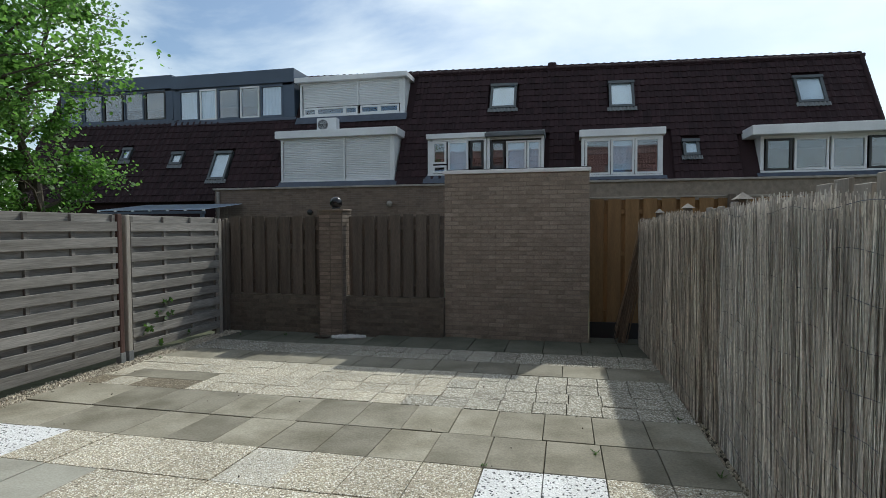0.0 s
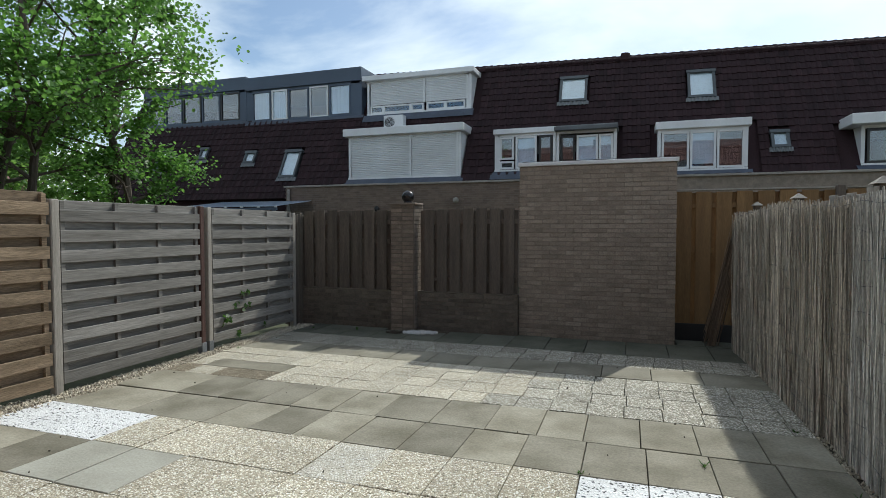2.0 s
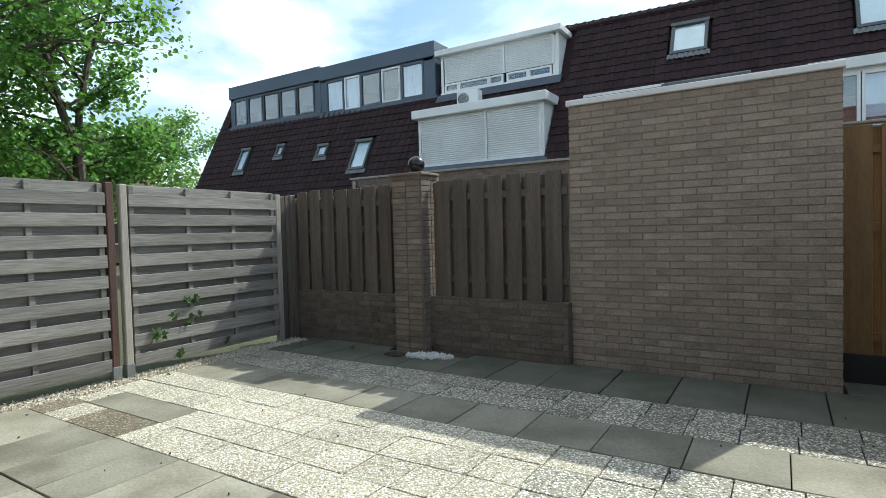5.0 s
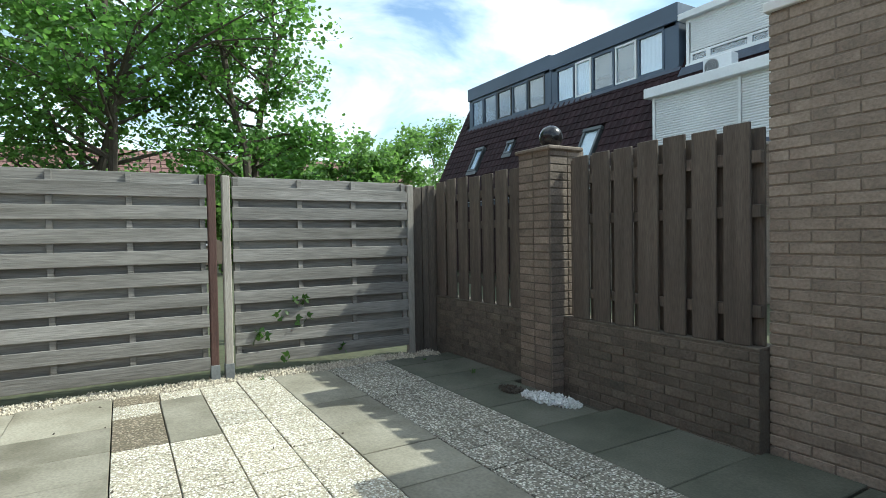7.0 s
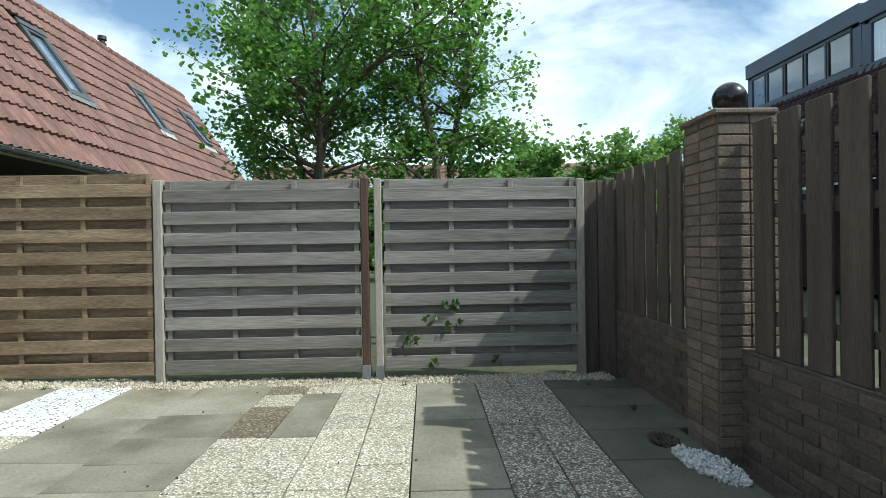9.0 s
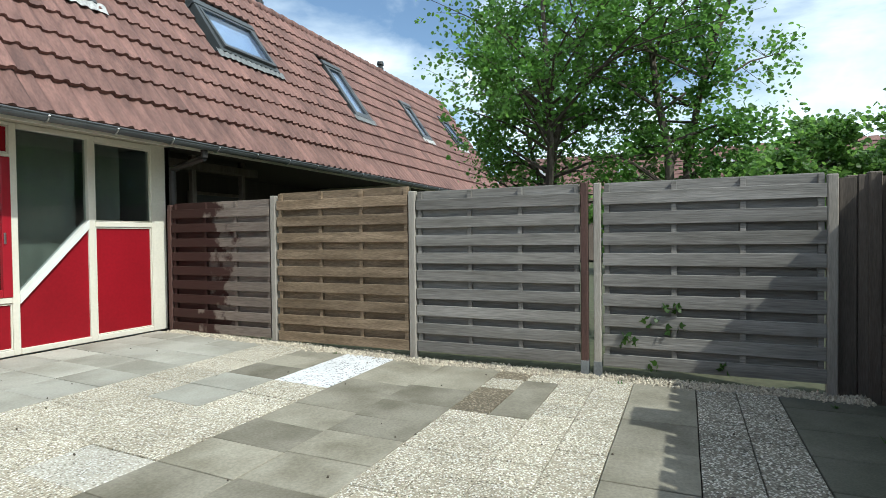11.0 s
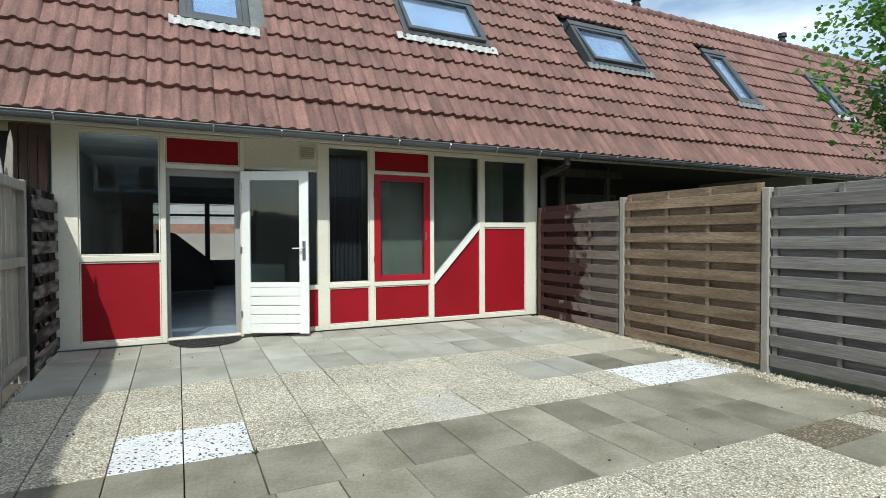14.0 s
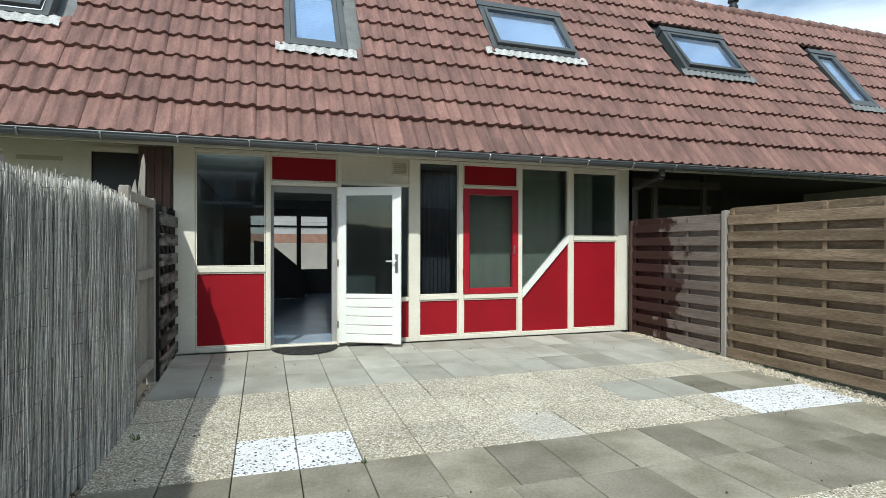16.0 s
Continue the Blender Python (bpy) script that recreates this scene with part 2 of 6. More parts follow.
M_REED_OLD = mat("brown_old_reed", (0.25, 0.18, 0.125), 0.85, 0.4, 5.0, 38, 0.2, stretch=(2, 2, 1.1), stain=(0.11, 0.08, 0.055), stain_amount=0.7, island=0.5)
M_BRICK = mat("sand_brown_brick", (0.325, 0.268, 0.215), 0.9, 0.32, 5.0, 60, 0.4, stain=(0.22, 0.178, 0.142), stain_amount=0.6, per_object=0.13)
M_BRICK_JOINED = mat("sand_brown_brick_far", (0.325, 0.268, 0.215), 0.9, 0.32, 5.0, 60, 0.4, stain=(0.22, 0.178, 0.142), stain_amount=0.6, island=0.13)
M_BRICK_LOW = mat("damp_brown_brick", (0.17, 0.14, 0.112), 0.85, 0.4, 4.0, 60, 0.4, stain=(0.085, 0.075, 0.06), stain_amount=0.8, per_object=0.08)
M_BRICK_PILLAR = mat("dull_brown_brick", (0.255, 0.203, 0.162), 0.9, 0.35, 4.0, 60, 0.4, stain=(0.15, 0.12, 0.095), stain_amount=0.8, per_object=0.13)
M_MORTAR_LOW = mat("damp_mortar", (0.16, 0.133, 0.107), 0.95, 0.3, 8, 80, 0.3)
M_NET = mat("grey_net_curtain", (0.42, 0.415, 0.375), 0.95, 0.12, 1.2, 20, 0.0)
M_MORTAR = mat("mortar", (0.27, 0.225, 0.182), 0.95, 0.3, 8, 80, 0.3)
M_WHITE = mat("white_gloss_paint", (0.82, 0.82, 0.80), 0.35, 0.05, 2.0, 25, 0.03, stain=(0.70, 0.70, 0.66), stain_amount=0.35)
M_CREAM = mat("cream_paint", (0.76, 0.725, 0.63), 0.55, 0.08, 1.6, 30, 0.05, stain=(0.66, 0.61, 0.50), stain_amount=0.35)
M_RED = mat("red_panel", (0.285, 0.006, 0.015), 0.5, 0.12, 1.3, 30, 0.03, stain=(0.21, 0.005, 0.011), stain_amount=0.5, spec=0.22)
M_RED_FRAME = mat("red_frame_paint", (0.35, 0.009, 0.022), 0.35, 0.08, 2.0, 30, 0.03, stain=(0.27, 0.008, 0.017))
M_GUTTER = mat("grey_zinc_gutter", (0.13, 0.14, 0.15), 0.5, 0.2, 3.0, 40, 0.05, metal=0.3)
M_STEEL = mat("brushed_steel", (0.6, 0.6, 0.6), 0.3, 0.05, 3.0, 60, 0.02, metal=1.0)
M_ROOF = mat("red_brown_roof_tile", (0.245, 0.130, 0.108), 0.75, 0.42, 1.5, 16, 0.3, stretch=(7, 1.3, 1.3), stain=(0.138, 0.072, 0.062), stain_amount=0.95, per_object=0.16)
M_ROOF_J = mat("red_brown_roof_tile_far", (0.245, 0.130, 0.108), 0.75, 0.42, 1.5, 16, 0.3, stretch=(7, 1.3, 1.3), stain=(0.138, 0.072, 0.062), stain_amount=0.95, island=0.16)
M_ROOF_DARK = mat("dark_maroon_roof_tile", (0.036, 0.018, 0.0205), 0.9, 0.35, 0.7, 30, 0.25, stain=(0.024, 0.0135, 0.0155), stain_amount=0.8, island=0.16, spec=0.3)
M_SKYL = mat("grey_skylight_frame", (0.10, 0.11, 0.115), 0.45, 0.15, 3, 40, 0.03, metal=0.4)
M_LEAD_WHITE = mat("white_flashing", (0.50, 0.50, 0.49), 0.6, 0.4, 5, 40, 0.15)
M_LEAD = mat("lead_flashing", (0.19, 0.20, 0.205), 0.6, 0.25, 5, 40, 0.15)
M_LEAD_BLUE = mat("blue_grey_lead", (0.075, 0.09, 0.125), 0.6, 0.25, 4, 40, 0.1)
M_ANTHRACITE = mat("dark_blue_grey_cladding", (0.070, 0.098, 0.145), 0.5, 0.15, 0.8, 30, 0.05)
M_UPVC = mat("white_window_plastic", (0.78, 0.79, 0.80), 0.4, 0.06, 1.0, 20, 0.02)
M_SHUTTER = mat("white_roller_shutter", (0.70, 0.71, 0.72), 0.5, 0.06, 1.0, 20, 0.02)
M_DARKFRAME = mat("black_window_frame", (0.02, 0.021, 0.023), 0.4, 0.1, 2, 30, 0.02)
M_CURTAIN = mat("white_curtain", (0.80, 0.82, 0.82), 0.9, 0.1, 2.0, 20, 0.05)
# room dimness is put into this dark grey
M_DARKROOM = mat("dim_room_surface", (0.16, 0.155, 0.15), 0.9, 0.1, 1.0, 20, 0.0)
M_VIOLET = mat("violet_grey_curtain", (0.075, 0.07, 0.095), 0.95, 0.15, 2.0, 20, 0.0)
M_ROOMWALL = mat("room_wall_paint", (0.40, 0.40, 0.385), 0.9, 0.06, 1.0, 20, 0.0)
# bluish sky reflection is mixed into the floor's base colour
M_ROOMFLOOR = mat("sky_tinted_vinyl_floor", (0.36, 0.45, 0.58), 0.22, 0.12, 1.5, 20, 0.02)
M_SIDING = mat("grey_street_siding", (0.34, 0.34, 0.34), 0.7, 0.1, 1, 20, 0.0)
M_STREET = mat("street_render", (0.30, 0.28, 0.25), 0.9, 0.1, 1, 20, 0.0)
M_STREET_BRICK = mat("street_brick", (0.27, 0.15, 0.11), 0.9, 0.2, 3, 40, 0.1)
M_STAIR = mat("dark_stair_panel", (0.055, 0.05, 0.05), 0.6, 0.2, 2, 20, 0.05)
M_BALL = mat("black_glazed_ball", (0.015, 0.014, 0.016), 0.22, 0.3, 9, 50, 0.05)
M_CAP = mat("concrete_cap", (0.36, 0.33, 0.29), 0.9, 0.3, 5, 60, 0.3)
M_BLACK = mat("black_plastic", (0.02, 0.02, 0.021), 0.5, 0.2, 5, 50, 0.05)
M_MAT = gravel("ribbed_rubber_mat", [(0.02, 0.02, 0.02), (0.07, 0.068, 0.06), (0.03, 0.03, 0.03)], (0.008, 0.008, 0.008), 45, 0.0)
M_SOIL = mat("garden_soil", (0.085, 0.072, 0.052), 0.95, 0.4, 2.0, 30, 0.5, stain=(0.06, 0.05, 0.036))
M_GROUND = mat("grass_and_soil_ground", (0.075, 0.085, 0.042), 0.95, 0.4, 0.6, 12, 0.4, stain=(0.11, 0.09, 0.06))
M_SLAB = mat("grey_concrete_slab", (0.285, 0.262, 0.208), 0.88, 0.26, 2.4, 55, 0.3, stain=(0.165, 0.148, 0.105), stain_amount=0.9, per_object=0.22, ramp=(0.28, 0.62))
M_SLAB_PALE = mat("pale_grey_concrete_slab", (0.43, 0.418, 0.368), 0.88, 0.18, 1.4, 60, 0.25, stain=(0.275, 0.262, 0.215), stain_amount=0.85, per_object=0.11, ramp=(0.33, 0.62))
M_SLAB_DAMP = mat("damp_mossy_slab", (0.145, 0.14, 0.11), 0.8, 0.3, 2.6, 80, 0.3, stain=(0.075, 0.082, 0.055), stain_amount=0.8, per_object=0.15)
M_GRAVEL = gravel("beige_exposed_pebble_tile", [(0.16, 0.14, 0.10), (0.72, 0.67, 0.54), (0.83, 0.80, 0.69), (0.58, 0.52, 0.40), (0.86, 0.84, 0.77), (0.77, 0.72, 0.60), (0.34, 0.29, 0.21), (0.88, 0.86, 0.80)], (0.40, 0.35, 0.265), 80, 0.09)
M_GRAVEL_GREY = gravel("grey_exposed_pebble_tile", [(0.08, 0.073, 0.058), (0.50, 0.475, 0.40), (0.71, 0.68, 0.59), (0.26, 0.235, 0.19), (0.79, 0.765, 0.69), (0.58, 0.545, 0.46), (0.14, 0.13, 0.105), (0.81, 0.785, 0.72)], (0.23, 0.205, 0.16), 72, 0.12)
M_GRAVEL_WHITE = gravel("white_exposed_pebble_tile", [(0.03, 0.03, 0.04), (0.84, 0.84, 0.85), (0.86, 0.86, 0.87), (0.82, 0.82, 0.83), (0.85, 0.85, 0.86), (0.05, 0.05, 0.06), (0.83, 0.83, 0.84), (0.86, 0.86, 0.87), (0.84, 0.84, 0.85), (0.86, 0.86, 0.87)], (0.74, 0.74, 0.75), 62, 0.02)
M_GRAVEL_LIGHT = gravel("light_grey_exposed_pebble_tile", [(0.10, 0.09, 0.07), (0.60, 0.575, 0.50), (0.78, 0.755, 0.68), (0.36, 0.33, 0.27), (0.83, 0.81, 0.745), (0.67, 0.64, 0.56), (0.18, 0.165, 0.13), (0.85, 0.83, 0.77)], (0.29, 0.265, 0.21), 74, 0.11)
M_GRAVEL_CHALK = gravel("chalky_exposed_pebble_tile", [(0.25, 0.23, 0.19), (0.70, 0.68, 0.62), (0.76, 0.74, 0.70), (0.52, 0.48, 0.41), (0.80, 0.79, 0.76), (0.68, 0.65, 0.58)], (0.50, 0.46, 0.38), 78, 0.04)
M_GRAVEL_BROWN = gravel("brown_exposed_pebble_tile", [(0.18, 0.15, 0.10), (0.40, 0.34, 0.25), (0.28, 0.23, 0.16)], (0.14, 0.115, 0.08), 62, 0.1)
M_PEBBLE = mat("cream_pebble", (0.60, 0.54, 0.43), 0.75, 0.2, 8.0, 60, 0.1, stain=(0.33, 0.28, 0.21), stain_amount=0.8, island=0.35)
M_PEBBLE_WHITE = mat("white_pebble", (0.80, 0.80, 0.79), 0.7, 0.1, 8.0, 60, 0.1, island=0.12)
M_BARK = mat("grey_brown_bark", (0.105, 0.085, 0.065), 0.9, 0.4, 4.0, 30, 0.6, stretch=(3, 3, 0.7))
M_LEAF = leaf_mat("fresh_green_leaf", (0.105, 0.215, 0.055))
M_LEAF_FAR = leaf_mat("far_green_leaf", (0.11, 0.20, 0.055))
M_IVY = leaf_mat("ivy_leaf", (0.05, 0.11, 0.025))
M_GLASS = glass("window_glass", (0.72, 0.77, 0.76), 1.6)
M_GLASS_SKY = glass("skylight_glass", (0.62, 0.74, 0.90), 1.8)
M_GLASS_FAR = glass("far_window_glass", (0.88, 0.94, 1.0), 2.1)
M_GLASS_TILT = glass("tilted_roof_glass", (0.92, 0.97, 1.0), 2.2)
M_SOFFIT = mat("soffit_board", (0.52, 0.475, 0.37), 0.6, 0.08, 1.5, 30, 0.05)
M_BRICK_FAR = mat("far_brown_brick", (0.22, 0.165, 0.13), 0.9, 0.25, 3, 60, 0.3, island=0.15)
M_POLY = mat("blue_white_canopy_sheet", (0.42, 0.47, 0.56), 0.35, 0.1, 2, 20, 0.02)

_n, _l = M_POLY.node_tree.nodes, M_POLY.node_tree.links
_tl = _n.new("ShaderNodeBsdfTranslucent")
_tl.inputs["Color"].default_value = (0.80, 0.87, 0.96, 1)
_mx = _n.new("ShaderNodeMixShader")
_mx.inputs[0].default_value = 0.6
_l.new(_n["Principled BSDF"].outputs[0], _mx.inputs[1])
_l.new(_tl.outputs[0], _mx.inputs[2])
_l.new(_mx.outputs[0], _n["Material Output"].inputs["Surface"])

# ---- building helpers ----


def thing(name, label, category, at=(0, 0, 0), group="", kind=""):
    ob = new(name)
    ob.location = at
    return tagged(ob, label, category, group, kind)


def finish(name, bm, material, smooth=False):
    bmesh.ops.recalc_face_normals(bm, faces=bm.faces)
    me = bpy.data.meshes.new(name)
    bm.to_mesh(me)
    bm.free()
    for m in (material if isinstance(material, (list, tuple)) else [material]):
        me.materials.append(m)
    if smooth:
        for p in me.polygons:
            p.use_smooth = True
    return me


def part(name, bm, material, parent, label="", smooth=False, kind=""):
    """One mesh under a thing or a part, built in world coordinates."""
    ob = new(name, finish(name, bm, material, smooth))
    if name == "pane" and material is not M_GLASS:
        ob.visible_shadow = False
    if parent is not None:
        ob.parent = parent
        p, base = parent, Vector((0, 0, 0))
        while p is not None:
            base += p.location
            p = p.parent
        ob.location = -base
    return tagged(ob, label=label, kind=kind)


def piece(name, mesh, parent, at, rot=None):
    """One of many alike pieces on a shared mesh; at is in world coordinates."""
    ob = bpy.data.objects.new(name, mesh)
    scene.collection.objects.link(ob)
    ob.parent = parent
    base = Vector((0, 0, 0))
    p = parent
    while p is not None:
        base += p.location
        p = p.parent
    ob.location = Vector(at) - base
    if rot:
        ob.rotation_euler = rot
    return ob


def box(bm, x0, x1, y0, y1, z0, z1, c=0.0, m=None):
    """A cuboid with its edges taken off by c."""
    g = bmesh.ops.create_cube(bm, size=1.0)
    vs = g["verts"]
    for v in vs:
        v.co = Vector((x0 + (v.co.x + 0.5) * (x1 - x0), y0 + (v.co.y + 0.5) * (y1 - y0), z0 + (v.co.z + 0.5) * (z1 - z0)))
    if c:
        es = {e for v in vs for e in v.link_edges}
        r = bmesh.ops.bevel(bm, geom=list(es), offset=c, segments=1, affect='EDGES')
        vs = list({v for f in r["faces"] for v in f.verts} | {v for v in vs if v.is_valid})
    if m is not None:
        bmesh.ops.transform(bm, matrix=m, verts=vs)
    return vs


def boxes(*items, c=0.0):
    bm = bmesh.new()
    for it in items:
        box(bm, *it, c=c)
    return bm


def tube(bm, a, b, r0, r1, seg=8):
    """A tapered round bar from a to b."""
    a, b = Vector(a), Vector(b)
    d = b - a
    m = Matrix.Translation((a + b) / 2) @ d.to_track_quat("Z", "Y").to_matrix().to_4x4()
    bmesh.ops.create_cone(bm, cap_ends=True, segments=seg, radius1=r0, radius2=r1, depth=d.length, matrix=m)


def ball(bm, at, r, u=20, v=12, squash=1.0):
    bmesh.ops.create_uvsphere(bm, u_segments=u, v_segments=v, radius=r, matrix=Matrix.Translation(at) @ Matrix.Diagonal((1, 1, squash, 1)))


def quad(bm, pts):
    return bm.faces.new([bm.verts.new(p) for p in pts])


def prism(bm, pts, y0, y1):
    """A flat outline in x and z, given a depth from y0 to y1."""
    a = [bm.verts.new((x, y0, z)) for x, z in pts]
    b = [bm.verts.new((x, y1, z)) for x, z in pts]
    bm.faces.new(a)
    bm.faces.new(b[::-1])
    for i in range(len(pts)):
        j = (i + 1) % len(pts)
        bm.faces.new((a[i], b[i], b[j], a[j]))


def slab_mesh(name, w, d, h, c, material):
    """A paving slab, top at z = 0, with chamfered rim."""
    bm = bmesh.new()
    box(bm, -w / 2, w / 2, -d / 2, d / 2, -h, 0)
    top = [e for e in bm.edges if all(v.co.z > -1e-4 for v in e.verts)]
    bmesh.ops.bevel(bm, geom=top, offset=c, segments=1, affect='EDGES')
    return finish(name, bm, material)


def ground_z(y):
    """The paving falls gently away from the house."""
    return 0.115 * max(0.0, 1 - y / 4.2)

# ---- ground ----
bm = bmesh.new()
quad(bm, [(-600, -600, -0.09), (600, -600, -0.09), (600, 600, -0.09), (-600, 600, -0.09)])
tagged(part("ground", bm, M_GROUND, None), "grass and bare soil around the gardens", "ground", kind="structure")

bm = bmesh.new()
for y0, y1 in ((-0.1, 4.2), (4.2, 9.0)):
    quad(bm, [(-5.2, y0, ground_z(y0) - 0.045), (1.7, y0, ground_z(y0) - 0.045), (1.7, y1, ground_z(y1) - 0.045), (-5.2, y1, ground_z(y1) - 0.045)])
tagged(part("garden_bed", bm, M_SOIL, None), "sandy soil bed under the garden paving", "soil", kind="structure")

# ---- own row of houses ----
house = thing("terraced_house", "single-storey terraced house front with red panels and red-brown tiled roof", "house", (-2, -2, 0))
EAVE_Y, EAVE_Z, PITCH, RIDGE_Z = 0.75, 2.62, radians(55.0), 6.35
ROW_X0, ROW_X1 = -19.0, 9.0
TP, CP, SP = math.tan(PITCH), math.cos(PITCH), math.sin(PITCH)


def roof_y(z):
    return EAVE_Y - (z - EAVE_Z) / TP


def on_roof(x, s, up=0.0):
    """A place on the roof: s metres up the slope from the eave, up metres off it."""
    return Vector((x, EAVE_Y - s * CP + up * SP, EAVE_Z + s * SP + up * CP))


SLOPE = (RIDGE_Z - EAVE_Z) / SP
# mullions, sills and rails of the timber front: (x0, x1, z0, z1)
GZ = 0.10
front = [
    (1.16, 1.40, GZ, 2.62), (0.285, 0.345, GZ, 2.60), (-0.60, -0.545, GZ, 2.60),
    (-1.66, -1.515, GZ, 2.60), (-2.305, -2.235, GZ, 2.60), (-3.225, -3.155, GZ, 2.60), (-4.07, -3.99, GZ, 2.60), (-5.06, -4.84, GZ, 2.62),
    (0.345, 1.16, 1.08, 1.15), (0.345, 1.16, GZ, 0.165), (0.345, 1.16, 2.55, 2.60),
    (-0.545, 0.285, 2.185, 2.235), (-0.545, 0.285, 2.56, 2.60), (-0.545, 0.285, GZ - 0.02, 0.145),
    (-1.515, -0.60, GZ, 0.16), (-1.515, -0.60, 2.215, 2.255),
    (-2.235, -1.66, 0.665, 0.73), (-2.235, -1.66, GZ, 0.165), (-2.235, -1.66, 2.565, 2.60),
    (-3.155, -2.305, 0.665, 0.73), (-3.155, -2.305, GZ, 0.165), (-3.155, -2.305, 2.225, 2.265), (-3.155, -2.305, 2.565, 2.60),
    (-3.99, -3.225, GZ, 0.165), (-3.99, -3.225, 2.545, 2.60),
    (-4.84, -4.07, GZ, 0.165), (-4.84, -4.07, 1.495, 1.56), (-4.84, -4.07, 2.53, 2.60),
]
for x0, x1, z0, z1 in front:
    part("window_bar" if x1 - x0 > z1 - z0 else "post", boxes((x0, x1, -0.10, 0.0 if x1 - x0 < 0.2 else 0.004, z0, z1), c=0.006), M_CREAM, house)
# slanting rail
bm = bmesh.new()
prism(bm, [(-3.225, 0.655), (-3.99, 1.475), (-3.99, 1.575), (-3.225, 0.755)], -0.095, 0.012)
part("slanting_rail", bm, M_WHITE, house)
# red and cream infill panels
for x0, x1, z0, z1, m in ((0.345, 1.16, 0.165, 1.08, M_RED), (-0.545, 0.285, 2.235, 2.56, M_RED), (-2.235, -1.66, 0.165, 0.665, M_RED), (-3.155, -2.305, 0.165, 0.665, M_RED),
                          (-3.155, -2.305, 2.265, 2.565, M_RED), (-4.84, -4.07, 0.165, 1.495, M_RED), (-1.515, -0.60, 2.255, 2.62, M_CREAM), (-1.515, -0.60, 0.16, 0.66, M_RED)):
    part("panel", boxes((x0 - 0.01, x1 + 0.01, -0.075, -0.028, z0 - 0.01, z1 + 0.01)), m, house)
bm = bmesh.new()
prism(bm, [(-3.225, 0.16), (-3.995, 0.16), (-3.995, 1.48), (-3.225, 0.66)], -0.075, -0.028)
part("panel", bm, M_RED, house)
part("window_bar", boxes((-1.515, -0.60, -0.10, 0.0, 0.655, 0.715), c=0.006), M_CREAM, house)
# glass
for x0, x1, z0, z1 in ((0.345, 1.16, 1.15, 2.55), (-2.235, -1.66, 0.73, 2.565), (-4.84, -4.07, 1.56, 2.53), (-1.515, -0.60, 0.715, 2.215)):
    part("pane", boxes((x0 - 0.005, x1 + 0.005, -0.058, -0.052, z0 - 0.005, z1 + 0.005)), M_GLASS, house)
bm = bmesh.new()
prism(bm, [(-3.225, 0.75), (-3.995, 1.57), (-3.995, 2.55), (-3.225, 2.55)], -0.058, -0.052)
part("pane", bm, M_GLASS, house)
# glazing beads round every opening, a step behind the bars
for x0, x1, z0, z1 in ((0.345, 1.16, 1.15, 2.55), (-2.235, -1.66, 0.73, 2.565), (-4.84, -4.07, 1.56, 2.53), (0.345, 1.16, 0.165, 1.08), (-2.235, -1.66, 0.165, 0.665),
                       (-3.155, -2.305, 0.165, 0.665), (-3.155, -2.305, 2.265, 2.565), (-4.84, -4.07, 0.165, 1.495), (-0.545, 0.285, 2.235, 2.56)):
    g, w = 0.004, 0.013
    part("glazing_bead", boxes((x0 + g, x0 + g + w, -0.028, -0.012, z0 + g, z1 - g), (x1 - g - w, x1 - g, -0.028, -0.012, z0 + g, z1 - g),
                               (x0 + g + w, x1 - g - w, -0.028, -0.012, z0 + g, z0 + g + w), (x0 + g + w, x1 - g - w, -0.028, -0.012, z1 - g - w, z1 - g)), M_CREAM, house)
# slim grey inner frame of the garden doorway
part("inner_frame", boxes((0.245, 0.285, -0.17, -0.10, GZ, 2.185), (-0.545, -0.49, -0.17, -0.10, GZ, 2.185), (-0.49, 0.245, -0.17, -0.10, 2.10, 2.185)), M_SIDING, house)
# red opening window
casement = part("casement", boxes((-2.395, -2.305, -0.07, 0.012, 0.73, 2.225), (-3.155, -3.065, -0.07, 0.012, 0.73, 2.225), (-3.065, -2.395, -0.07, 0.012, 0.73, 0.815), (-3.065, -2.395, -0.07, 0.012, 2.14, 2.225), c=0.006), M_RED_FRAME, house, "red-painted opening window frame")
part("pane", boxes((-3.07, -2.39, -0.04, -0.034, 0.81, 2.145)), M_GLASS, casement)
part("latch", boxes((-3.095, -3.075, 0.012, 0.03, 1.30, 1.42), c=0.003), M_STEEL, casement)
for z in (1.0, 1.9):
    part("hinge", boxes((-2.31, -2.29, 0.012, 0.024, z, z + 0.09), c=0.003), M_RED_FRAME, casement)
# wall vent
vent = part("wall_vent", boxes((-1.50, -1.28, -0.03, -0.012, 2.36, 2.565), c=0.004), M_CREAM, house, "yellowed square wall vent")
for i in range(6):
    part("slat", boxes((-1.475, -1.305, -0.012, 0.004, 2.385 + i * 0.027, 2.397 + i * 0.027)), M_SOFFIT, vent)
# soffit, fascia and end walls under the eave
part("soffit", boxes((-5.06, 1.60, -0.08, 0.66, 2.605, 2.63)), M_SOFFIT, house)
part("fascia", boxes((ROW_X0, ROW_X1, 0.645, 0.675, 2.50, 2.66)), M_CREAM, house)
part("wall", boxes((-1.515, 1.40, -0.16, -0.10, 2.60, 2.70), (-5.06, -1.515, -0.16, -0.10, 2.60, 2.70)), M_CREAM, house)
part("threshold", boxes((-0.545, 0.285, -0.14, 0.03, GZ - 0.06, GZ + 0.03), c=0.008), M_CAP, house)

# open door leaf, swung out over the wall
DOOR_W, DOOR_H = 0.83, 2.03
door = thing("garden_door", "white half-glazed wooden garden door standing open", "door", (-0.56, 0.03, GZ + 0.045))
door.rotation_euler = (0, 0, radians(180 - 25))
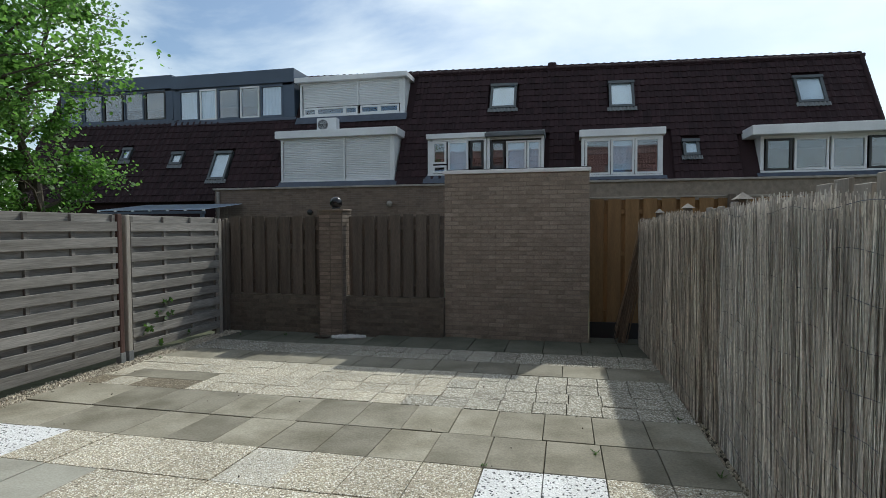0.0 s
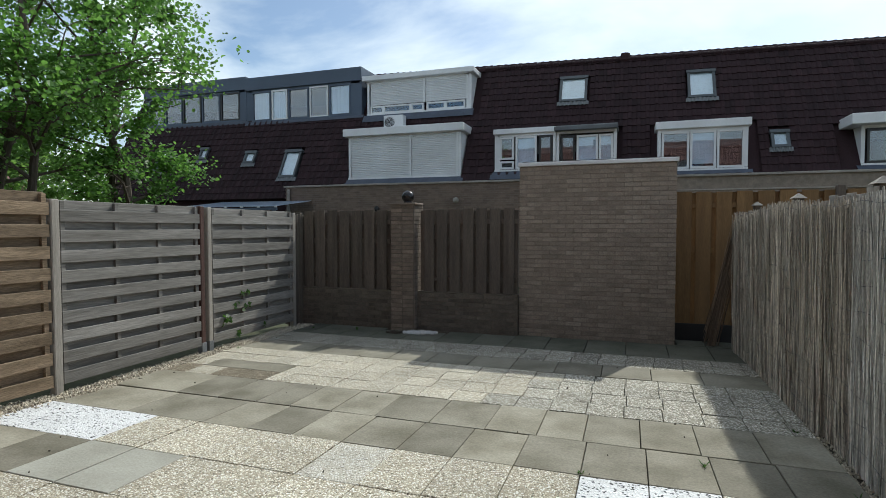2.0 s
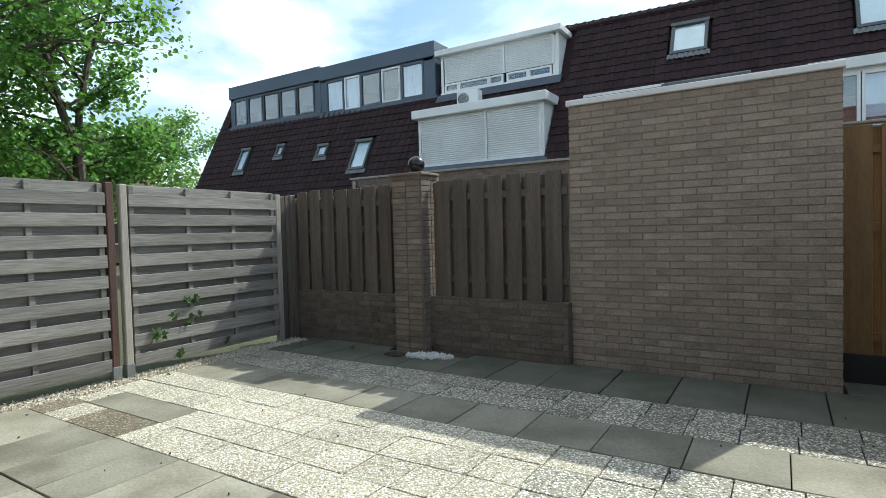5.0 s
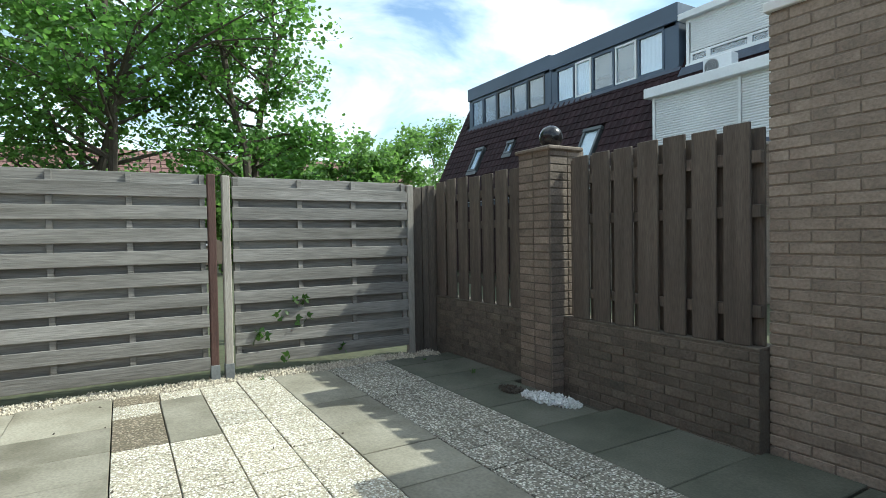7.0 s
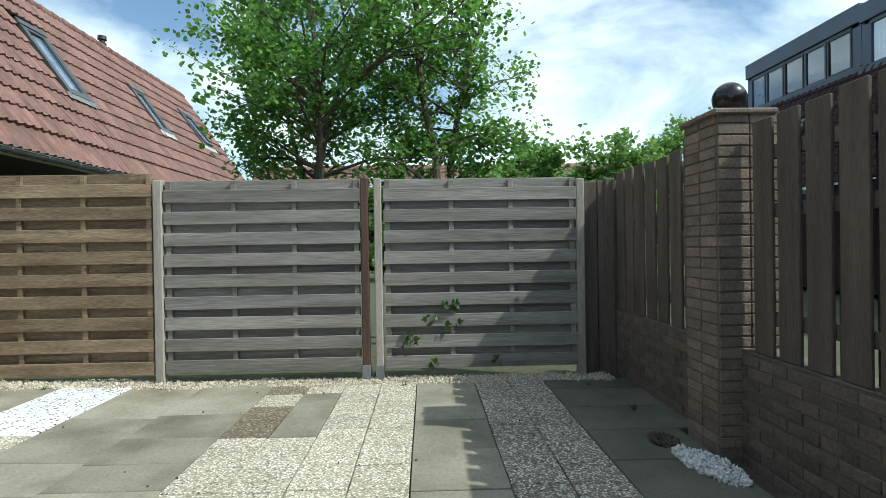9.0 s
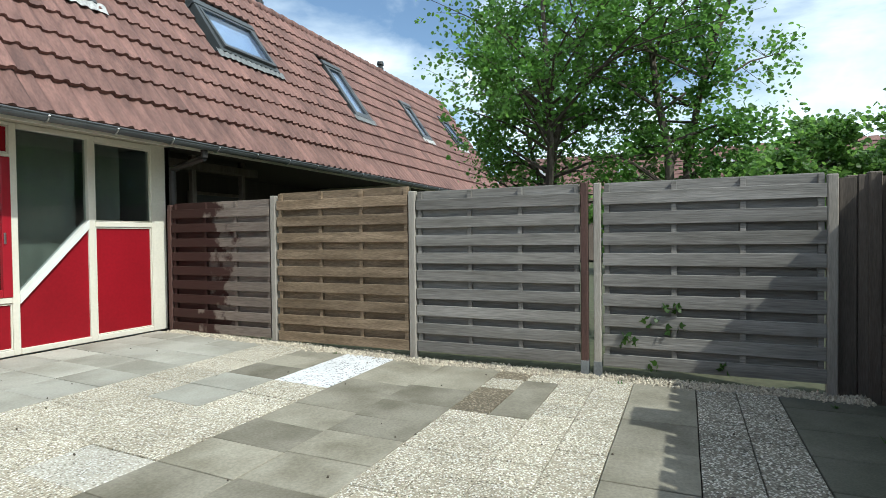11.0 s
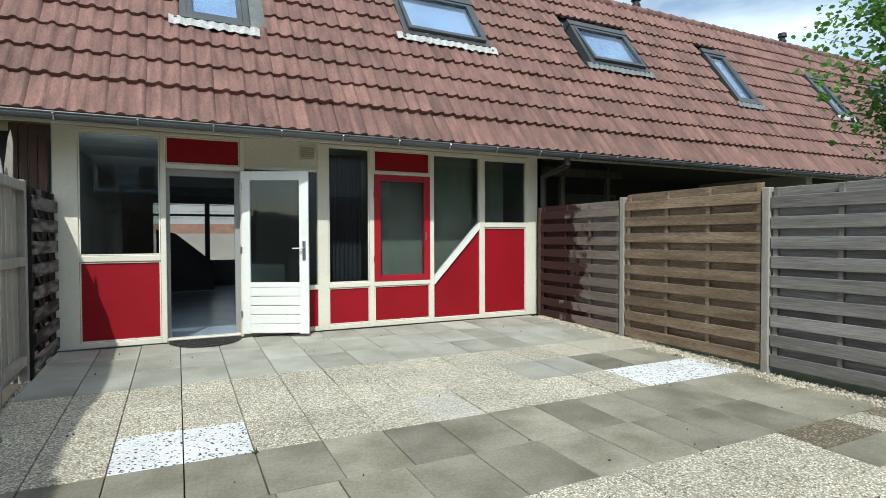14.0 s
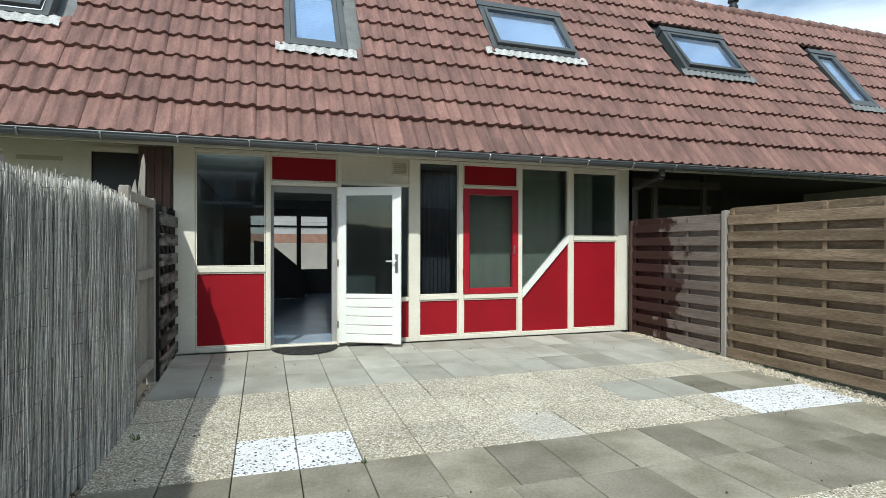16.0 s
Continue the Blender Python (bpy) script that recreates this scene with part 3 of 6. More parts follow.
dz = GZ + 0.045


def door_part(name, bm, material, label=""):
    ob = new(name, finish(name, bm, material))
    ob.parent = door
    return tagged(ob, label=label)


t0, t1 = -0.022, 0.022
door_part("stile", boxes((0, 0.105, t0, t1, 0, DOOR_H), c=0.004), M_WHITE)
door_part("stile", boxes((DOOR_W - 0.115, DOOR_W, t0, t1, 0, DOOR_H), c=0.004), M_WHITE)
door_part("rail", boxes((0.105, DOOR_W - 0.115, t0, t1, DOOR_H - 0.11, DOOR_H), c=0.004), M_WHITE)
door_part("rail", boxes((0.105, DOOR_W - 0.115, t0, t1, 0.585, 0.645), c=0.004), M_WHITE)
for i in range(5):
    door_part("board", boxes((0.10, DOOR_W - 0.11, t0 + 0.004, t1 - 0.004, 0.008 + i * 0.116, 0.118 + i * 0.116), c=0.007), M_WHITE)
door_part("pane", boxes((0.10, DOOR_W - 0.11, -0.004, 0.004, 0.64, DOOR_H - 0.105)), M_GLASS)
for side in (-1, 1):
    door_part("lock_plate", boxes((DOOR_W - 0.075, DOOR_W - 0.035, *sorted((side * 0.022, side * 0.030)), 0.92, 1.16), c=0.003), M_STEEL)
    bm = bmesh.new()
    tube(bm, (DOOR_W - 0.055, side * 0.03, 1.07), (DOOR_W - 0.055, side * 0.075, 1.07), 0.010, 0.010)
    tube(bm, (DOOR_W - 0.055, side * 0.07, 1.07), (DOOR_W - 0.185, side * 0.07, 1.07), 0.010, 0.009)
    door_part("handle", bm, M_STEEL, "brushed steel lever handle")
door_part("security_catch", boxes((DOOR_W - 0.055, DOOR_W - 0.03, 0.022, 0.03, 1.78, 1.86), c=0.003), M_STEEL)
for z in (0.2, 1.0, 1.8):
    door_part("hinge", boxes((-0.014, 0.012, -0.03, -0.012, z, z + 0.09), c=0.004), M_STEEL)

# roof of the row
bm = bmesh.new()
a0, a1 = on_roof(0, 0.0, -0.10), on_roof(0, SLOPE, -0.10)
for xa, xb in ((ROW_X0, ROW_X1),):
    quad(bm, [(xa, a0.y, a0.z), (xb, a0.y, a0.z), (xb, a1.y, a1.z), (xa, a1.y, a1.z)])
    quad(bm, [(xa, a1.y, a1.z), (xb, a1.y, a1.z), (xb, a1.y - 6, 2.4), (xa, a1.y - 6, 2.4)])
bm.faces.new([bm.verts.new((ROW_X0 + 0.02, yy, zz)) for yy, zz in ((0.0, 0.0), (0.0, 2.6), (a0.y, a0.z), (a1.y, a1.z), (a1.y - 6, 2.4), (a1.y - 6, 0.0))])
roof = part("roof", bm, M_LEAD, house, "weathered red-brown interlocking roof tiles")
TILE_W, TILE_L = 0.342, 0.395


def tile_profile(n=14):
    """Across one interlocking tile: a flat pan and a round roll, twice."""
    out = []
    for i in range(n + 1):
        u = i / n
        w = (u * 2) % 1.0 if i < n else 1.0
        h = 0.0 if w < 0.48 else 0.032 * max(0.0, math.sin(math.pi * (w - 0.48) / 0.52)) ** 0.65
        out.append((u * (TILE_W + 0.003) - TILE_W / 2, h))
    return out


def tile_bm(bm, m, low=False):
    pr = tile_profile(10 if low else 16)
    L = TILE_L + 0.15
    rows = []
    for s, lift, drop in ((0.0, 0.054, -0.052), (0.0, 0.054, 0.0), (L, 0.0, 0.0)):
        rows.append([bm.verts.new(m @ Vector((x, s, lift + h + drop))) for x, h in pr])
    rows.insert(1, [bm.verts.new(v.co) for v in rows[1]])
    for a, b in ((0, 1), (2, 3)):
        for i in range(len(pr) - 1):
            bm.faces.new((rows[a][i], rows[a][i + 1], rows[b][i + 1], rows[b][i]))


# skylights: x0, x1, slope from, slope to, opened, white flashing
S_OF = lambda z: (z - EAVE_Z) / SP
SKYL = [(2.72, 3.72, S_OF(4.0), S_OF(5.2), True, True), (-0.70, 0.11, S_OF(3.99), S_OF(5.22), False, True), (-4.43, -2.93, S_OF(4.36), S_OF(5.37), True, True),
        (-7.98, -6.56, S_OF(4.42), S_OF(5.42), True, False), (-10.92, -10.22, S_OF(4.05), S_OF(5.42), False, False),
        (-14.4, -13.8, S_OF(4.12), S_OF(5.28), False, True), (-17.5, -16.7, S_OF(4.3), S_OF(5.4), True, True)]


def in_skylight(x, s):
    return any(x0 - 0.05 < x < x1 + 0.05 and a - 0.05 < s + 0.21 < b + 0.05 for x0, x1, a, b, *_ in SKYL)


near_tile = finish("roof_tile", (lambda b: (tile_bm(b, Matrix.Identity(4)), b)[1])(bmesh.new()), M_ROOF, True)
ROT_TILE = Matrix.Rotation(math.pi, 4, 'Z') @ Matrix.Rotation(PITCH, 4, 'X')
roof_pieces = []
far_bm = bmesh.new()
n_courses = int(SLOPE / TILE_L) + 1
for c in range(n_courses):
    s = c * TILE_L + 0.075 if c else -0.06
    for k in range(int((ROW_X1 - ROW_X0) / TILE_W)):
        x = ROW_X1 - (k + 0.5) * TILE_W
        if in_skylight(x, s) or s > SLOPE - 0.15:
            continue
        p = on_roof(x, s)
        wob = random.uniform(-0.004, 0.004)
        if c < 13 and -5.2 < x < 2.0:
            roof_pieces.append((p + Vector((0, wob, wob)), random.uniform(-0.006, 0.006)))
        else:
            tile_bm(far_bm, Matrix.Translation(p + Vector((0, wob, wob))) @ ROT_TILE, low=x < -9)
part("roof_tiles", far_bm, M_ROOF_J, roof, kind="stuff", smooth=True)
# ridge tiles
bm = bmesh.new()
for k in range(int((ROW_X1 - ROW_X0) / 0.36)):
    x = ROW_X1 - k * 0.36
    q = on_roof(0, SLOPE)
    tube(bm, (x, q.y - 0.02, q.z + 0.0), (x - 0.38, q.y - 0.02, q.z - 0.012), 0.115, 0.10, 10)
part("ridge_tiles", bm, M_ROOF_J, roof, kind="stuff", smooth=True)


def skylight(x0, x1, a, b, opened, white):
    f = 0.075
    bm = bmesh.new()
    m = Matrix.Translation(on_roof(0, 0)) @ Matrix.Rotation(-PITCH, 4, 'X') @ Matrix.Diagonal((1, -1, 1, 1))
    for it in ((x0, x0 + f, a, b, -0.05, 0.09), (x1 - f, x1, a, b, -0.05, 0.09), (x0 + f, x1 - f, a, a + f, -0.05, 0.09), (x0 - 0.02, x1 + 0.02, b - 0.13, b, -0.05, 0.105)):
        box(bm, *it, m=m)
    sk = part("skylight", bm, M_SKYL, house, "grey metal-clad roof window")
    tilt = Matrix.Identity(4)
    if opened:
        tilt = m @ Matrix.Translation((0, b, 0.06)) @ Matrix.Rotation(radians(-3), 4, 'X') @ Matrix.Translation((0, -b, -0.06))
    else:
        tilt = m
    bm = bmesh.new()
    g = f + 0.012
    for it in ((x0 + f + 0.004, x0 + g + 0.05, a + f, b - 0.135, 0.03, 0.085), (x1 - g - 0.05, x1 - f - 0.004, a + f, b - 0.135, 0.03, 0.085), (x0 + g + 0.05, x1 - g - 0.05, a + f, a + f + 0.07, 0.03, 0.085), (x0 + g + 0.05, x1 - g - 0.05, b - 0.2, b - 0.135, 0.03, 0.085)):
        box(bm, *it, m=tilt)
    part("sash", bm, M_SKYL, sk)
    bm = bmesh.new()
    box(bm, x0 + g + 0.045, x1 - g - 0.045, a + f + 0.06, b - 0.19, 0.052, 0.058, m=tilt)
    part("pane", bm, M_GLASS_SKY, sk)
    # white blind under every pane, also standing in for bright reflected sky
    bm = bmesh.new()
    box(bm, x0 + 0.02, x1 - 0.02, a + 0.02, b - 0.02, -0.03, -0.02, m=m)
    part("blind", bm, M_CURTAIN, sk)
    # pleated flashing below
    bm = bmesh.new()
    n = int((x1 - x0 + 0.24) / 0.06)
    top, low = [], []
    for i in range(n + 1):
        x = x0 - 0.12 + i * (x1 - x0 + 0.24) / n
        h = 0.062 + (0.018 if i % 2 else 0.0)
        top.append(bm.verts.new(m @ Vector((x, a + 0.02, h + 0.01))))
        low.append(bm.verts.new(m @ Vector((x, a - 0.115 - random.uniform(0, 0.03), h))))
    for i in range(n):
        bm.faces.new((low[i], low[i + 1], top[i + 1], top[i]))
    part("flashing", bm, M_LEAD_WHITE if white else M_LEAD, sk, "crimped flashing apron")


for sk_row in SKYL:
    skylight(*sk_row)
# flue pipes on the ridge
for x in (-9.3, -14.6, -2.0):
    q = on_roof(0, SLOPE)
    bm = bmesh.new()
    tube(bm, (x, q.y - 0.25, q.z - 0.3), (x, q.y - 0.25, q.z + 0.34), 0.075, 0.075, 14)
    tube(bm, (x, q.y - 0.25, q.z + 0.36), (x, q.y - 0.25, q.z + 0.46), 0.11, 0.10, 14)
    tube(bm, (x, q.y - 0.25, q.z + 0.22), (x, q.y - 0.25, q.z + 0.27), 0.10, 0.10, 14)
    part("flue", bm, M_BLACK, house, "dark flue pipe with cowl")

# gutter with brackets, downpipe
bm = bmesh.new()
GY, GZZ, GR = EAVE_Y + 0.015, 2.575, 0.062
prof = [(GY + GR * math.cos(a), GZZ + GR * math.sin(a)) for a in [math.pi + i * math.pi / 8 for i in range(9)]]
inner = [(GY + (GR - 0.006) * math.cos(a), GZZ + (GR - 0.006) * math.sin(a)) for a in [2 * math.pi - i * math.pi / 8 for i in range(9)]]
ring = prof + inner
va = [bm.verts.new((ROW_X0, y, z)) for y, z in ring]
vb = [bm.verts.new((ROW_X1, y, z)) for y, z in ring]
for i in range(len(ring)):
    j = (i + 1) % len(ring)
    bm.faces.new((va[i], va[j], vb[j], vb[i]))
tube(bm, (ROW_X0, GY + GR, GZZ + 0.004), (ROW_X1, GY + GR, GZZ + 0.004), 0.010, 0.010, 8)
gutter = part("gutter", bm, M_GUTTER, house, "dark grey half-round gutter")
x = 3.4
while x > -17:
    bm = bmesh.new()
    for i in range(8):
        a, b = math.pi + i * math.pi / 8, math.pi + (i + 1) * math.pi / 8
        tube(bm, (x, GY + 0.068 * math.cos(a), GZZ + 0.068 * math.sin(a)), (x, GY + 0.068 * math.cos(b), GZZ + 0.068 * math.sin(b)), 0.008, 0.008, 6)
    ball(bm, (x, GY + 0.07, GZZ - 0.012), 0.014, 8, 6)
    part("bracket", bm, M_STEEL, gutter)
    x -= 0.72
bm = bmesh.new()
for a, b in (((-5.10, 0.70, 2.52), (-5.10, 0.70, 2.42)), ((-5.10, 0.70, 2.42), (-5.10, 0.10, 2.30)), ((-5.10, 0.10, 2.32), (-5.10, 0.10, 0.06))):
    tube(bm, a, b, 0.045, 0.045, 12)
part("downpipe", bm, M_PIPE, house, "dark brown round downpipe")
for z in (0.7, 1.5):
    bm = bmesh.new()
    tube(bm, (-5.10, 0.10, z), (-5.10, 0.10, z + 0.03), 0.054, 0.054, 12)
    part("pipe_clip", bm, M_STEEL, house)

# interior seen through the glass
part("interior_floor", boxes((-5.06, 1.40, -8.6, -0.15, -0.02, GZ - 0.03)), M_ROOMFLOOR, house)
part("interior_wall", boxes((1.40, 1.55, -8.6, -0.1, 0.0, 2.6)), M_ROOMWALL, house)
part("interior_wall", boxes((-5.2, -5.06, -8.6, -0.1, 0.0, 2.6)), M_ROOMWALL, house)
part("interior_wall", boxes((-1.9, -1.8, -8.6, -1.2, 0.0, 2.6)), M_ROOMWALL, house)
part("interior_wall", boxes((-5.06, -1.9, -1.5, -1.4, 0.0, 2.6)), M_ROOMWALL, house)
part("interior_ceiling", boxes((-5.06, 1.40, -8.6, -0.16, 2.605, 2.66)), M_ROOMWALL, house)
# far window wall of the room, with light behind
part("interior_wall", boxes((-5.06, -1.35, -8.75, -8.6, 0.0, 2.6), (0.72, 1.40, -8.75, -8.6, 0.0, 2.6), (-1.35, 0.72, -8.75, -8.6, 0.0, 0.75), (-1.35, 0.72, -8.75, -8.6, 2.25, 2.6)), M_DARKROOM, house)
part("window_bar", boxes((-0.62, -0.50, -8.72, -8.62, 0.75, 2.25), (-1.35, 0.72, -8.70, -8.63, 1.92, 1.98)), M_DARKFRAME, house)
bm = bmesh.new()
prism(bm, [(0.60, 0.1), (0.60, 1.55), (0.2, 1.45), (-0.62, 0.75), (-0.62, 0.1)], -7.0, -6.9)
part("stair_panel", bm, M_STAIR, house, "dark slanting stair side panel")
bm = bmesh.new()
prev = None
for i in range(41):
    cur = [bm.verts.new((-2.20 + 0.5 * i / 40, -0.28 + 0.018 * math.sin(i * 1.25), z)) for z in (0.3, 2.5)]
    if prev:
        bm.faces.new((prev[0], cur[0], cur[1], prev[1]))
    prev = cur
part("interior_curtain", bm, M_VIOLET, house, "dark violet-grey curtain behind the glass")
for xa, xb in ((-3.15, -2.31), (-3.98, -3.23), (-4.56, -4.08)):
    bm = bmesh.new()
    prev = None
    for i in range(25):
        cur = (bm.verts.new((xa + (xb - xa) * i / 24, -0.24 + 0.004 * math.sin(i * 0.9), 0.2)), bm.verts.new((xa + (xb - xa) * i / 24, -0.24 + 0.004 * math.sin(i * 0.9), 2.56)))
        if prev:
            bm.faces.new((prev[0], cur[0], cur[1], prev[1]))
        prev = cur
    part("interior_curtain", bm, M_NET, house, "grey net curtain behind the glass")
part("interior_cupboard", boxes((-1.25, -0.75, -1.5, -1.0, 0.08, 0.95), c=0.01), M_WHITE, house)
# the street side beyond the room
part("street_wall", boxes((-6.0, 4.0, -21.2, -21.0, 0.0, 1.55)), M_STREET, house)
part("street_wall", boxes((-6.0, 4.0, -21.2, -21.0, 1.55, 2.0)), M_STREET_BRICK, house)
for k in range(10):
    part("siding_board", boxes((-6.0, 4.0, -21.2, -21.0 + 0.03 * (k % 2), 2.0 + k * 0.3, 2.29 + k * 0.3)), M_SIDING, house)

# neighbour on the reed-fence side
nb = thing("neighbour_house", "cream neighbouring house front with wide window under the eave", "house", (3, -0.1, 0))
part("wall", boxes((1.62, 9.0, -0.16, -0.06, 0.0, 2.62)), M_CREAM, nb)
part("window_frame", boxes((1.72, 2.32, -0.06, -0.02, 2.50, 2.56), (1.72, 2.32, -0.06, -0.02, 1.0, 1.06), (2.26, 2.32, -0.06, -0.02, 1.06, 2.50), (1.72, 1.77, -0.06, -0.02, 1.06, 2.50)), M_CREAM, nb)
part("pane", boxes((1.77, 2.26, -0.058, -0.05, 1.06, 2.50)), M_DARKFRAME, nb)
part("vent_slot", boxes((2.55, 3.0, -0.06, -0.052, 2.38, 2.43)), M_SOFFIT, nb)
part("door_panel", boxes((2.42, 3.3, -0.06, -0.03, 0.1, 2.2), c=0.01), M_WHITE, nb)
part("soffit", boxes((1.60, 9.0, -0.06, 0.66, 2.605, 2.63)), M_SOFFIT, nb)

# neighbours beyond the wooden screens: dark recessed porch
nb2 = thing("neighbour_porch", "dark recessed neighbouring porch with timber posts under the eave", "house", (-12, -2, 0))
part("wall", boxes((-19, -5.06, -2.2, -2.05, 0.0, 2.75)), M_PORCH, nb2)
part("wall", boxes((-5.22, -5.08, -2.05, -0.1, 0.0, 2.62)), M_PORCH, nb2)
for xa in (-11.5, -18.0):
    part("wall", boxes((xa, xa + 0.2, -2.05, 0.5, 0.0, 2.62)), M_CREAM, nb2)
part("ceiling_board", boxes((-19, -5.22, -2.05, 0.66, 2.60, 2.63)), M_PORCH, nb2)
for xp in (-5.75, -6.75):
    part("post", boxes((xp, xp + 0.08, -0.25, -0.17, 0.0, 2.6), c=0.006), M_DARK_BOARD, nb2)
part("beam", boxes((-7.0, -5.22, -0.30, -0.12, 2.38, 2.5), c=0.006), M_DARK_BOARD, nb2)
for xa, xb in ((-8.6, -7.2), (-10.9, -9.6)):
    w = part("window_frame", boxes((xa, xb, -2.05, -1.98, 1.0, 1.06), (xa, xb, -2.05, -1.98, 2.2, 2.26), (xa, xa + 0.06, -2.05, -1.98, 1.06, 2.2), (xb - 0.06, xb, -2.05, -1.98, 1.06, 2.2)), M_DARK_BOARD, nb2)
    part("pane", boxes((xa + 0.06, xb - 0.06, -2.03, -2.02, 1.06, 2.2)), M_DARKFRAME, w)

# ---- door mat ----
bm = bmesh.new()
N = 20
top = [Vector((-0.13 + 0.40 * math.cos(i * math.pi / N), 0.07 + 0.44 * math.sin(i * math.pi / N), ground_z(0.15) + 0.022)) for i in range(N + 1)]
tv = [bm.verts.new(p) for p in top]
lv = [bm.verts.new(p + Vector(((p.x + 0.13) * 0.03, 0.008, -0.02))) for p in top]
bm.faces.new(tv)
bm.faces.new(lv[::-1])
for i in range(N + 1):
    j = (i + 1) % (N + 1)
    bm.faces.new((lv[i], lv[j], tv[j], tv[i]))
mat_ob = new("doormat", finish("doormat", bm, M_MAT))
tagged(mat_ob, "half-round black rubber doormat on the slabs", "doormat")

# ---- wooden screens along the garden ----
FX = -5.0


def woven_panel(y0, y1, z0, z1, material, label, boards=9, x=FX):
    """A lattice-built screen: boards alternately before and behind upright battens."""
    p = thing("wooden_screen", label, "fence", (x, (y0 + y1) / 2, z0), group="wooden screens")
    pitch = (z1 - z0 - 0.19) / (boards - 1)
    for i in range(boards):
        zb = z0 + i * pitch + random.uniform(-0.004, 0.004)
        h = 0.115
        m = Matrix.Translation((x, (y0 + y1) / 2, zb)) @ Matrix.Rotation(radians(random.uniform(-0.12, 0.12)), 4, 'X') @ Matrix.Translation((-x, -(y0 + y1) / 2, -zb))
        bm = bmesh.new()
        box(bm, x + 0.018, x + 0.036, y0, y1, zb, zb + h, c=0.003, m=m)
        part("slat", bm, material, p)
        zb2 = zb + pitch * 0.5
        bm = bmesh.new()
        box(bm, x - 0.036, x - 0.018, y0 + 0.01, y1 - 0.01, zb2, zb2 + 0.11, c=0.003)
        part("slat", bm, material, p)
    for f in (0.02, 0.35, 0.66, 0.98):
        yb = y0 + f * (y1 - y0)
        part("batten", boxes((x - 0.018, x + 0.018, yb - 0.022, yb + 0.022, z0 + 0.01, z1 + 0.005), c=0.002), material, p)
    return p


def fence_post(x, y, w, z1, material, label, shoe=False):
    p = thing("fence_post", label, "fence post", (x, y, 0), group="fence posts")
    part("shaft", boxes((x - w / 2, x + w / 2, y - w / 2, y + w / 2, 0.0 if shoe else -0.08, z1), c=0.008), material, p)
    if shoe:
        part("post_shoe", boxes((x - w / 2 - 0.004, x + w / 2 + 0.006, y - w / 2 - 0.004, y + w / 2 + 0.004, -0.06, 0.13), c=0.003), M_LEAD, p, "galvanised post shoe")
    return p


woven_panel(0.22, 1.90, 0.10, 1.80, M_RED_WOOD, "patchy red-brown stained wooden screen panel")
woven_panel(2.02, 3.82, 0.09, 1.86, M_TAN_WOOD, "tan pressure-treated wooden screen panel")
woven_panel(3.92, 5.66, 0.096, 1.80, M_GREY_WOOD, "silver-grey weathered wooden screen panel")
woven_panel(5.87, 7.62, 0.09, 1.79, M_GREY_WOOD, "silver-grey weathered screen panel with ivy growing through")
fence_post(FX + 0.0, 0.17, 0.07, 1.80, M_RUST_POST, "dark stained fence post by the downpipe")
fence_post(FX + 0.005, 1.96, 0.075, 1.85, M_GREY_POST, "weathered grey-brown square fence post")
fence_post(FX + 0.005, 3.87, 0.08, 1.82, M_GREY_POST, "weathered grey-brown square fence post")
fence_post(FX + 0.005, 5.70, 0.068, 1.82, M_RUST_POST, "red-brown fence post in a metal shoe", True)
fence_post(FX + 0.01, 5.82, 0.068, 1.81, M_GREY_POST, "pale grey fence post in a metal shoe", True)
fence_post(FX + 0.0, 7.66, 0.075, 1.79, M_GREY_POST, "weathered grey-brown square fence post")

# ---- back wall, pillar, upright boards ----
WY = 8.00
low_wall = thing("low_brick_wall", "damp low brown brick wall under the dark board fence", "wall", (-3.3, WY + 0.1, 0))
part("core", boxes((-5.30, -1.48, WY + 0.0065, WY + 0.19, -0.08, 0.575)), M_MORTAR_LOW, low_wall)
part("coping", boxes((-5.30, -1.48, WY + 0.004, WY + 0.2, 0.575, 0.592), c=0.004), M_BRICK_LOW, low_wall)
pillar = thing("brick_pillar", "square brown brick pillar with a flat cap", "pillar", (-3.23, 8.1, 0))
part("core", boxes((-3.394, -3.0265, 7.8815, 8.244, -0.08, 1.90)), M_MORTAR_LOW, pillar)
part("cap", boxes((-3.425, -2.995, 7.85, 8.215, 1.90, 1.932), c=0.008), M_BRICK_PILLAR, pillar, "flat brown mortar cap")
bm = bmesh.new()
ball(bm, (-3.19, 8.045, 2.03), 0.095, 28, 18)
tube(bm, (-3.19, 8.045, 1.934), (-3.19, 8.045, 1.965), 0.07, 0.06, 20)
tagged(new("garden_ball", finish("garden_ball", bm, M_BALL, True)), "shiny black ball ornament on the brick pillar", "ornament")


def upright_panel(x0, x1, z0, z1, y, n, material, label, name="board_fence", group="board fences"):
    """Vertical boards alternately before and behind three rails."""
    p = thing(name, label, "fence", ((x0 + x1) / 2, y, z0), group=group)
    pitch = (x1 - x0) / n
    for i in range(n):
        xb = x0 + i * pitch
        dz2 = random.uniform(-0.008, 0.012)
        lean = random.uniform(-0.003, 0.003)
        part("board", boxes((xb + lean, xb + pitch * 0.77 + lean, y - 0.045, y - 0.025, z0, z1 + dz2), c=0.004), material, p)
        part("board", boxes((xb + pitch * 0.60, min(xb + pitch * 1.17, x1), y + 0.012, y + 0.032, z0, z1 - 0.012 - dz2), c=0.004), material, p)
    for z in (z0 + 0.16, (z0 + z1) / 2 + 0.1, z1 - 0.22):
        part("rail", boxes((x0, x1, y - 0.025, y + 0.012, z, z + 0.07), c=0.003), material, p)
    return p


